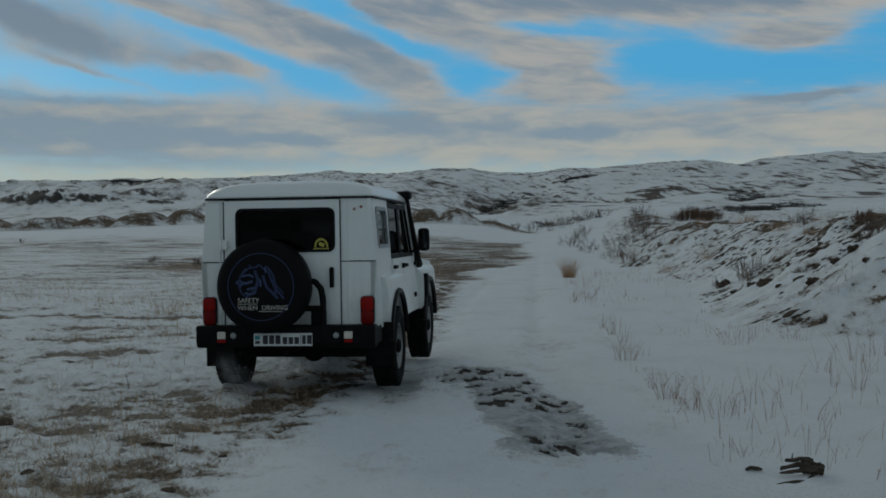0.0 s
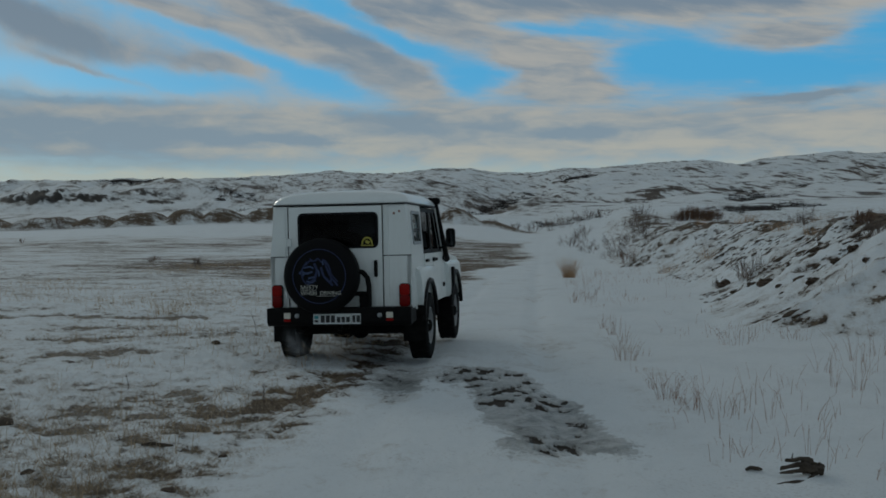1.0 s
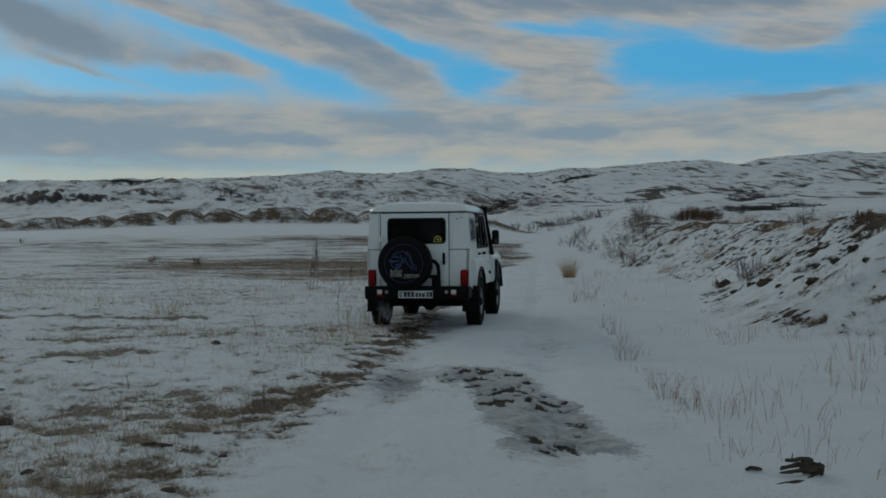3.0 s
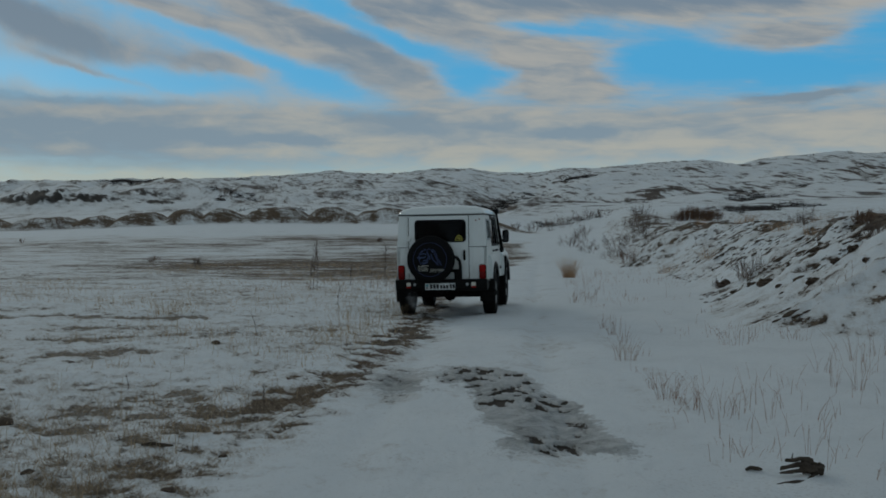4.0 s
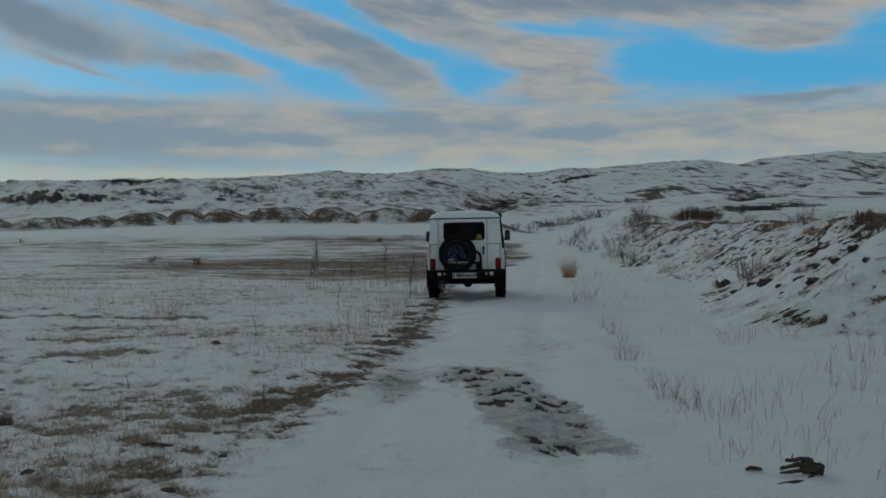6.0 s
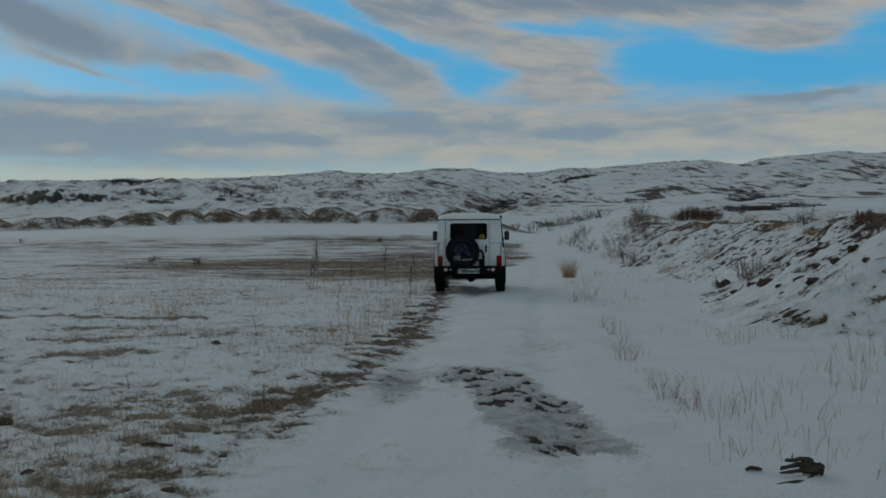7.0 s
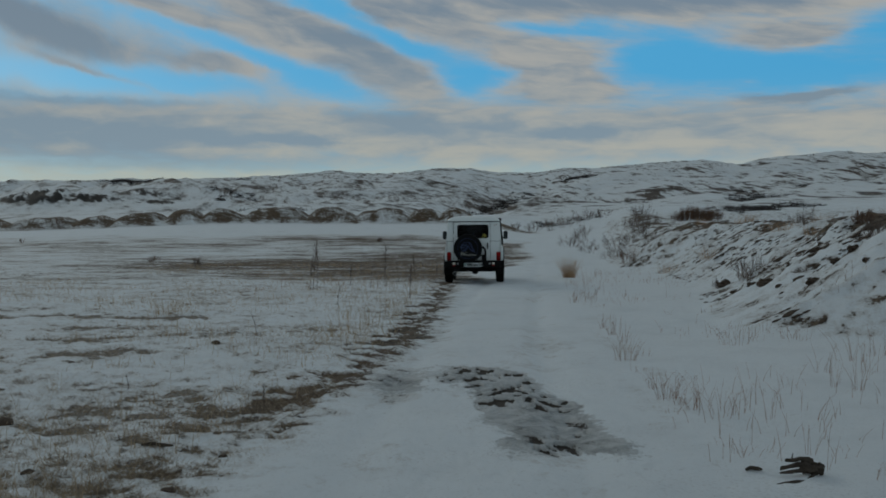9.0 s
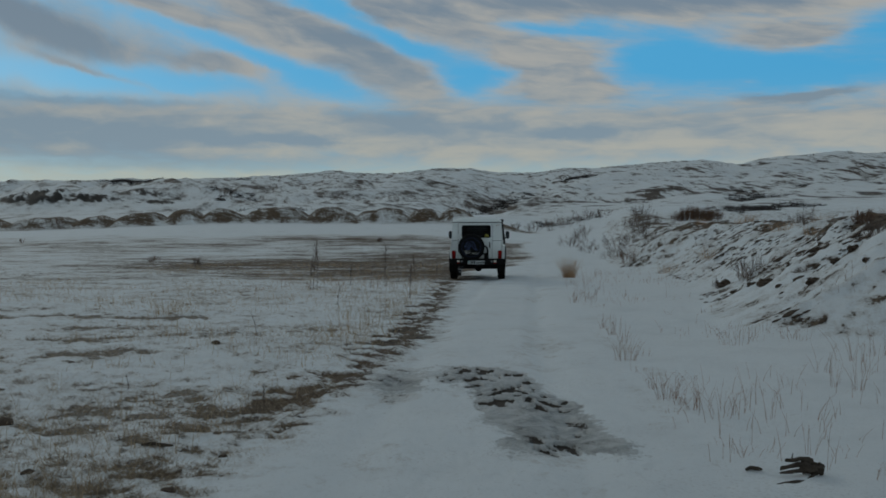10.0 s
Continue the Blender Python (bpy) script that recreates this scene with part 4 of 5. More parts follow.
def build_fittings():
    # tail lamps
    for s in (-1, 1):
        bm = bmesh.new()
        plate(bm, rounded(s * 0.708, 0.775, 0.060, 0.125, 0.035), 0.035, lambda u, v, w: (u, Y_BACK - 0.035 + w, v))
        lamp = part("tail_lamp", bm, TRIM, car, "tall red tail lamp")
        for z0, hh, mt in ((0.834, 0.0595, RED), (0.715, 0.0585, DEEP_RED)):
            bm = bmesh.new()
            plate(bm, rounded(s * 0.708, z0, 0.054, hh, 0.025), 0.03, lambda u, v, w: (u, Y_BACK - 0.050 + w, v))
            bmesh.ops.bevel(bm, geom=[e for e in bm.edges if all(v.co.y < Y_BACK - 0.045 for v in e.verts)], offset=0.010, segments=2, profile=0.5, affect="EDGES")
            part("lens", bm, mt, lamp, "red lens", True)
        # mirror on an arm
        bm = bmesh.new()
        box(bm, s * 0.93, 1.295, 1.375, 0.125, 0.09, 0.245, 0.042, 4)
        mirror = part("mirror", bm, BLACK, car, "black door mirror", True)
        bm = bmesh.new()
        plate(bm, rounded(s * 0.93, 1.375, 0.040, 0.095, 0.02), 0.004, lambda u, v, w: (u, 1.2475 + w, v))
        part("mirror_glass", bm, simple("mirror_glass", (0.05, 0.055, 0.06), 0.08, 1.0, 0.03, 4), mirror)
        bm = bmesh.new()
        tube(bm, [(s * 0.77, 1.36, 1.24), (s * 0.85, 1.34, 1.27), (s * 0.90, 1.31, 1.32)], 0.014, 8)
        part("mirror_arm", bm, BLACK, mirror)
        # mud flaps
        bm = bmesh.new()
        box(bm, s * 0.745, -0.50, 0.44, 0.26, 0.018, 0.40, 0.006)
        part("mudflap", bm, RUBBER, car, "black rubber mudflap")
    # heavy rear bumper
    bm = bmesh.new()
    plate(bm, [(-1.02, 0.655), (-0.88, 0.655), (-0.88, 0.47), (-0.98, 0.455), (-1.02, 0.50)], 1.59, lambda u, v, w: (-0.795 + w, u, v))
    bmesh.ops.bevel(bm, geom=bm.edges[:], offset=0.012, segments=2, profile=0.5, affect="EDGES")
    bumper = part("rear_bumper", bm, BLACK, car, "heavy black steel bumper")
    for s in (-1, 1):
        bm = bmesh.new()
        box(bm, s * 0.76, -0.80, 0.555, 0.07, 0.30, 0.16, 0.02)
        part("bumper_end", bm, BLACK, bumper)
        bm = bmesh.new()
        box(bm, s * 0.562, -1.024, 0.572, 0.075, 0.02, 0.065, 0.008)
        part("marker_lamp", bm, CLEAR, bumper, "clear square lamp")
        bm = bmesh.new()
        box(bm, s * 0.562, -1.024, 0.522, 0.075, 0.02, 0.026, 0.006)
        part("reflector", bm, RED, bumper, "red reflector strip")
        bm = bmesh.new()
        lathe(bm, [(-0.012, 0.026), (0.006, 0.026), (0.012, 0.018)], 16)
        part("eyelet", bm, GREY, bumper, "bright round eyelet", True, pose(s * 0.455, -1.022, 0.57, 0, 0, -90))
    # number plate, its characters as plain bars
    bm = bmesh.new()
    box(bm, -0.013, -1.028, 0.535, 0.52, 0.008, 0.112, 0.003, 1)
    num = part("number_plate", bm, PLATE, car, "white plate with dark bars")
    bm = bmesh.new()
    box(bm, -0.238, -1.033, 0.553, 0.045, 0.004, 0.034)
    part("plate_mark", bm, TEAL, num)
    bm = bmesh.new()
    box(bm, -0.238, -1.033, 0.512, 0.040, 0.004, 0.024)
    part("plate_bar", bm, INK, num)
    for cx, wd, hh in ((-0.168, 0.044, 0.076), (-0.112, 0.044, 0.076), (-0.056, 0.044, 0.076), (0.006, 0.040, 0.060), (0.058, 0.040, 0.060), (0.110, 0.040, 0.060), (0.174, 0.032, 0.076), (0.222, 0.042, 0.076), (0.145, 0.004, 0.10)):
        bm = bmesh.new()
        box(bm, cx, -1.033, 0.535 if hh > 0.07 else 0.527, wd, 0.004, hh, 0.001, 1)
        part("plate_bar", bm, INK, num)
    # spare wheel in a printed vinyl cover, on a swing-away tube frame
    sx, sz = -0.162, 1.00
    bm = bmesh.new()
    lathe(bm, [(-0.11, 0.36), (-0.11, 0.385), (-0.085, 0.402), (0.0, 0.408), (0.085, 0.402), (0.115, 0.375), (0.125, 0.33), (0.128, 0.0001)], 56)
    spare = part("spare_wheel", bm, VINYL, car, "spare wheel in a black vinyl cover with blue print", True, pose(sx, -1.04, sz, 0, 0, -90))
    # in the cover's own space the disc faces +x, its sideways axis is y
    F = 0.131

    def face(u, v, w):
        return (F + w, u, v)

    def cpart(name, bm, mat, label=""):
        return part(name, bm, mat, spare, label)

    bm = bmesh.new()
    circ = [(math.cos(a), math.sin(a)) for a in np.linspace(0, 2 * math.pi, 64, endpoint=False)]
    ring_plate(bm, [(0.292 * u, 0.292 * v) for u, v in circ], [(0.283 * u, 0.283 * v) for u, v in circ], 0.002, face)
    cpart("printed_ring", bm, BLUE, "thin blue printed ring")

    # plain emblem: a few broad blue strokes and paler flecks
    def stroke(pts, r, mat, name):
        bm = bmesh.new()
        for (u0, v0), (u1, v1) in zip(pts, pts[1:]):
            d = Vector((u1 - u0, v1 - v0))
            nn = Vector((-d.y, d.x)).normalized() * r
            bm.faces.new([bm.verts.new(face(p[0], p[1], 0.0025)) for p in ((u0 + nn.x, v0 + nn.y), (u1 + nn.x, v1 + nn.y), (u1 - nn.x, v1 - nn.y), (u0 - nn.x, v0 - nn.y))])
        cpart(name, bm, mat)

    arc = lambda cu, cv, ru, rv, a0, a1, n=12: [(cu + ru * math.cos(radians(a)), cv + rv * math.sin(radians(a))) for a in np.linspace(a0, a1, n)]
    stroke([(-0.20, 0.02), (-0.17, 0.10), (-0.10, 0.16), (-0.02, 0.17)], 0.006, BLUE, "emblem_stroke")
    stroke([(-0.13, -0.09), (-0.05, -0.03), (-0.02, 0.06), (-0.05, 0.14)], 0.014, BLUE, "emblem_stroke")
    stroke([(0.05, 0.18), (0.10, 0.06), (0.20, -0.06)], 0.006, BLUE, "emblem_stroke")
    stroke([(0.02, 0.10), (0.05, 0.0), (0.15, -0.10)], 0.012, BLUE, "emblem_stroke")
    stroke([(0.07, 0.12), (0.12, 0.0), (0.20, -0.10)], 0.010, BLUE, "emblem_stroke")
    stroke([(-0.19, 0.045), (-0.13, 0.03), (-0.07, 0.05)], 0.011, PALE_BLUE, "emblem_fleck")
    stroke([(-0.12, -0.02), (-0.04, -0.005)], 0.010, PALE_BLUE, "emblem_fleck")
    stroke([(-0.15, 0.12), (-0.13, 0.155)], 0.010, PALE_BLUE, "emblem_fleck")
    stroke([(0.035, 0.165), (0.05, 0.12)], 0.008, PALE_BLUE, "emblem_fleck")
    stroke([(-0.03, 0.09), (0.00, 0.05), (0.0, 0.0)], 0.007, PALE_BLUE, "emblem_fleck")
    stroke([(-0.165, 0.09), (-0.10, 0.105), (-0.06, 0.085)], 0.008, PALE_BLUE, "emblem_fleck")
    stroke([(-0.215, 0.03), (-0.185, 0.055), (-0.16, 0.03), (-0.185, 0.005)], 0.012, PALE_BLUE, "emblem_fleck")
    stroke([(-0.14, -0.05), (-0.08, -0.065), (-0.04, -0.04)], 0.009, PALE_BLUE, "emblem_fleck")
    stroke([(-0.10, 0.19), (-0.06, 0.16), (-0.01, 0.19), (0.03, 0.15)], 0.007, BLUE, "emblem_stroke")
    stroke(arc(-0.06, 0.03, 0.13, 0.14, 95, 230), 0.008, BLUE, "emblem_stroke")
    stroke(arc(0.02, -0.02, 0.11, 0.20, 80, -20), 0.010, BLUE, "emblem_stroke")
    face_m = Matrix(((0, 0, 1, F + 0.002), (1, 0, 0, 0), (0, 1, 0, 0), (0, 0, 0, 1)))
    for txt, u0, v0 in (("SAFETY", -0.205, -0.135), ("WHEN", -0.205, -0.198), ("DRIVING", 0.005, -0.198)):
        lettering(txt, 0.058, PALE, spare, face_m @ pose(u0, v0, 0) @ Matrix.Diagonal((0.98 if len(txt) > 8 else 1.0, 1, 1, 1)))
    bm = bmesh.new()
    box(bm, F + 0.002, -0.12, -0.146, 0.003, 0.17, 0.005)
    cpart("underline", bm, PALE)
    bm = bmesh.new()
    box(bm, F + 0.002, 0.08, -0.210, 0.003, 0.21, 0.005)
    cpart("underline", bm, PALE)
    # tube frame
    bm = bmesh.new()
    tube(bm, [(0.12, -0.96, 1.02), (0.20, -0.97, 1.045), (0.27, -0.98, 1.03), (0.32, -0.98, 0.97), (0.335, -0.98, 0.88), (0.335, -0.98, 0.64)], 0.028, 12)
    tube(bm, [(-0.10, -0.95, 0.80), (0.20, -0.97, 0.80), (0.335, -0.98, 0.80)], 0.025, 10)
    box(bm, 0.29, -0.95, 0.72, 0.13, 0.06, 0.16, 0.012)
    tube(bm, [(-0.45, -0.95, 0.66), (-0.30, -0.95, 0.95)], 0.025, 10)
    part("wheel_carrier", bm, BLACK, car, "black tube frame holding the spare wheel", True)
    # snorkel up the screen post
    bm = bmesh.new()
    tube(bm, [(0.815, 1.72, 1.10), (0.82, 1.58, 1.16), (0.815, 1.50, 1.28), (0.775, 1.32, 1.60), (0.745, 1.24, 1.80)], [0.045, 0.042, 0.036, 0.034, 0.04], 12)
    snorkel = part("snorkel", bm, BLACK, car, "black air intake pipe along the screen post", True)
    bm = bmesh.new()
    box(bm, 0.735, 1.24, 1.845, 0.15, 0.16, 0.085, 0.03, 3)
    part("intake_head", bm, BLACK, snorkel)


def build_wheels():
    tread_n = 40
    prof = [(-0.10, 0.215), (-0.112, 0.25), (-0.118, 0.30), (-0.110, 0.345), (-0.092, 0.364), (-0.05, 0.371), (0.0, 0.373), (0.05, 0.371), (0.092, 0.364), (0.110, 0.345), (0.118, 0.30), (0.112, 0.25), (0.10, 0.215)]
    wheels = []
    for name, x, y in (("wheel", -0.748, 0.0), ("wheel", 0.748, 0.0), ("wheel", -0.735, 2.38), ("wheel", 0.735, 2.38)):
        s = 1 if x > 0 else -1
        bm = bmesh.new()
        lathe(bm, [(-0.102 * s, 0.14), (-0.098 * s, 0.205), (0.0 * s, 0.185), (0.03 * s, 0.12), (0.06 * s, 0.12), (0.06 * s, 0.07), (0.10 * s, 0.065), (0.115 * s, 0.04)], 24)
        hub = part(name, bm, UNDER, car, "wheel with knobbly black tyre and steel rim", True, pose(x, y, 0.372))
        bm = bmesh.new()
        lathe(bm, prof, 60, True)
        for i in range(tread_n):
            a = 2 * math.pi * i / tread_n
            for xx, off in ((-0.072, 0.0), (0.0, 0.5), (0.072, 0.25)):
                q = a + off * 2 * math.pi / tread_n
                box(bm, xx, 0.372 * math.cos(q), 0.372 * math.sin(q), 0.052, 0.034, 0.018, 0, 1, pose(0, 0, 0, math.degrees(q) - 90, 0, 8))
        part("tyre", bm, RUBBER, hub)
        bm = bmesh.new()
        lathe(bm, [(0.095 * s, 0.222), (0.10 * s, 0.205), (0.06 * s, 0.19), (0.045 * s, 0.15), (0.07 * s, 0.12), (0.065 * s, 0.07), (-0.08 * s, 0.07), (-0.09 * s, 0.22)], 40, True)
        part("rim", bm, STEEL, hub, "dull steel rim", True)
        for i in range(5):
            bm = bmesh.new()
            a = 2 * math.pi * i / 5
            tube(bm, [(0.06 * s, 0.095 * math.cos(a), 0.095 * math.sin(a)), (0.09 * s, 0.095 * math.cos(a), 0.095 * math.sin(a))], 0.012, 6)
            part("wheel_nut", bm, GREY, hub)
        wheels.append((hub, x, y))
    return wheels


def build_exhaust_mist():
    """Thin grey exhaust hanging behind the tail pipe, in a few rigid wisps that trail with the car."""
    mat = bpy.data.materials.new("exhaust_mist")
    mat.use_nodes = True
    k = Nodes(mat.node_tree)
    out = k.add("ShaderNodeOutputMaterial")
    clear, fog, mx = k.add("ShaderNodeBsdfTransparent"), k.add("ShaderNodeBsdfDiffuse"), k.add("ShaderNodeMixShader")
    fog.inputs[0].default_value = (0.75, 0.77, 0.80, 1)
    tc = k.add("ShaderNodeTexCoord").outputs["Object"]
    n = k.noise(tc, 9.0, 5, 0.65)
    ln = k.add("ShaderNodeVectorMath", operation="LENGTH")
    k.link(tc, ln.inputs[0])
    fade = k.step(ln.outputs["Value"], 0.0, 0.13, 1.0, 0.0)
    k.put(mx.inputs[0], k.m("MULTIPLY", k.m("MULTIPLY", k.step(n, 0.35, 0.75), fade), 0.20))
    k.link(clear.outputs[0], mx.inputs[1]), k.link(fog.outputs[0], mx.inputs[2]), k.link(mx.outputs[0], out.inputs[0])
    rng = random.Random(4)
    for i in range(3):
        # an upright, softly dished leaf of mist that fades to its rim
        bm = bmesh.new()
        rings = [[bm.verts.new((0.13 * q / 5 * math.cos(a), -0.03 * (q / 5) ** 2, 0.13 * q / 5 * math.sin(a))) for a in np.linspace(0, 2 * math.pi, 16, endpoint=False)] for q in range(1, 6)]
        mid = bm.verts.new((0, 0, 0))
        for a in range(16):
            bm.faces.new((mid, rings[0][a], rings[0][(a + 1) % 16]))
            for r0, r1 in zip(rings, rings[1:]):
                bm.faces.new((r0[a], r1[a], r1[(a + 1) % 16], r0[(a + 1) % 16]))
        ob = part("exhaust_wisp", bm, mat, car, "faint grey exhaust mist", True, pose(-0.46 + 0.05 * i - 0.06 * (i % 2), -1.06 - 0.07 * i, 0.28 - 0.02 * i + 0.06 * (i % 2), 0, rng.uniform(0, 180), rng.uniform(-25, 25)))
        ob.scale = (1.5 + 0.15 * i, 1, 1.2)


build_shell()
build_fittings()
build_exhaust_mist()
WHEELS = build_wheels()

# ---------------------------------------------------------------- vegetation and clutter
STRAW = simple("dry_straw", (0.42, 0.265, 0.14), 0.85, 0, 0.35, 6)
REDSTEM = simple("russet_stem", (0.29, 0.165, 0.108), 0.85, 0, 0.4, 6)
RUST = simple("rust_grass", (0.30, 0.155, 0.075), 0.85, 0, 0.4, 3)
PALESTEM = simple("grey_straw", (0.47, 0.355, 0.225), 0.85, 0, 0.3, 6)
MATTED = simple("matted_blades", (0.33, 0.26, 0.18), 0.9, 0, 0.6, 14)
TWIG = simple("grey_twig", (0.15, 0.115, 0.095), 0.9, 0, 0.35, 3)
DARKTWIG = simple("dark_twig", (0.035, 0.028, 0.025), 0.9, 0, 0.35, 3)
BROWNTWIG = simple("brown_twig", (0.16, 0.095, 0.062), 0.9, 0, 0.35, 3)
CLOD = simple("frozen_clod", (0.085, 0.060, 0.042), 0.95, 0, 0.5, 14, 0.6)
WOOD = simple("weathered_root", (0.06, 0.046, 0.033), 0.9, 0, 0.5, 18, 0.7)


class Strands:
    """Collects thin tapered three-sided strands and makes one mesh of them."""

    def __init__(self):
        self.v, self.f = [], []

    def strand(self, pts, r0, r1=None, tie=None):
        """tie: the vertex of another strand, or of the root, from which this one grows."""
        r1 = r0 * 0.35 if r1 is None else r1
        base, n = len(self.v), len(pts)
        if tie is not None:
            self.f.append((tie, base, base + 1))
        for i, p in enumerate(pts):
            r = r0 + (r1 - r0) * i / (n - 1)
            for a in (0.0, 2.094, 4.189):
                self.v.append((p[0] + r * math.cos(a), p[1] + r * math.sin(a), p[2]))
        for i in range(n - 1):
            for a in range(3):
                b = (a + 1) % 3
                self.f.append((base + 3 * i + a, base + 3 * i + b, base + 3 * i + 3 + b, base + 3 * i + 3 + a))
        return base

    def object(self, name, mat):
        me = bpy.data.meshes.new(name)
        me.from_pydata(self.v, [], self.f)
        me.materials.append(mat)
        return new(name, me)


def curve_pts(p, lean, ang, h, n=4, droop=1.6):
    out = []
    for i in range(n + 1):
        t = i / n
        d = lean * h * t ** droop
        out.append((p[0] + d * math.cos(ang), p[1] + d * math.sin(ang), p[2] + h * (t - 0.25 * lean * t * t)))
    return out


def tuft(rng, n, h, spread, thick, lean=0.5, heads=0.0):
    s = Strands()
    s.v.append((0.0, 0.0, -0.08))
    for _ in range(n):
        a, r = rng.uniform(0, 6.28), spread * rng.random() ** 0.7
        hh = h * rng.uniform(0.45, 1.0)
        pts = curve_pts((r * math.cos(a), r * math.sin(a), -0.03), rng.uniform(0.05, lean), a + rng.uniform(-0.9, 0.9), hh, 4)
        base = s.strand(pts, thick * rng.uniform(0.7, 1.2), tie=0)
        if rng.random() < heads:
            for _ in range(4):
                b = rng.uniform(0, 6.28)
                i = rng.randrange(2, len(pts) - 1)
                s.strand(curve_pts(pts[i], 0.9, b, hh * rng.uniform(0.08, 0.22), 2), thick * 0.7, tie=base + 3 * i)
    return s


def weed(rng, h, thick, branches=34):
    """A tall dead weed: one stalk with short seed-bearing side shoots."""
    s = Strands()
    lean, ang = rng.uniform(0.02, 0.15) if h > 0.6 else rng.uniform(0.1, 0.45), rng.uniform(0, 6.28)
    main = curve_pts((0, 0, -0.03), lean, ang, h, 6)
    s.strand(main, thick, thick * 0.5)
    for _ in range(branches):
        t = rng.uniform(0.35, 1.0) * 6
        i = min(int(t), 5)
        p = tuple(main[i][c] + (main[i + 1][c] - main[i][c]) * (t - i) for c in range(3))
        s.strand(curve_pts(p, rng.uniform(0.2, 0.7), rng.uniform(0, 6.28), h * rng.uniform(0.06, 0.22), 2), thick * 0.7, thick * 0.9)
    for _ in range(6):
        s.strand(curve_pts((rng.uniform(-.05, .05), rng.uniform(-.05, .05), -0.02), 0.6, rng.uniform(0, 6.28), h * rng.uniform(0.15, 0.4), 3), thick * 0.5)
    return s


def shrub(rng, h, spread, thick, stems=16, depth=3, kids=4):
    """A leafless bush: forking stems that thin out to a haze of twigs."""
    s = Strands()

    def grow(p, ang, tilt, length, r, level):
        q = (p[0] + length * math.sin(tilt) * math.cos(ang), p[1] + length * math.sin(tilt) * math.sin(ang), p[2] + length * math.cos(tilt))
        mid = tuple((a + b) / 2 + rng.uniform(-0.06, 0.06) * length for a, b in zip(p, q))
        s.strand([p, mid, q], r, r * 0.6)
        if level <= 0:
            return
        for _ in range(kids):
            t = rng.uniform(0.35, 1.0)
            c = tuple(a + (b - a) * t for a, b in zip(p, q))
            grow(c, ang + rng.uniform(-1.2, 1.2), min(1.5, abs(tilt + rng.uniform(-0.8, 0.8))), length * rng.uniform(0.35, 0.7), r * 0.62, level - 1)

    for _ in range(stems):
        a = rng.uniform(0, 6.28)
        grow((spread * 0.35 * math.cos(a) * rng.random(), spread * 0.35 * math.sin(a) * rng.random(), -0.05), a, rng.uniform(0.05, 1.05), h * rng.uniform(0.35, 0.6), thick, depth - 1)
    return s


def stand(ob, x, y, turn=0.0, size=1.0, dz=0.0):
    ob.matrix_basis = pose(x, y, ground_z(x, y) + dz, 0, 0, turn) @ Matrix.Scale(size, 4)
    return ob


def plant(proto, x, y, turn, size):
    c = copy_thing(proto, pose(x, y, ground_z(x, y), 0, 0, turn))
    c.scale = (size, size, size)
    return c


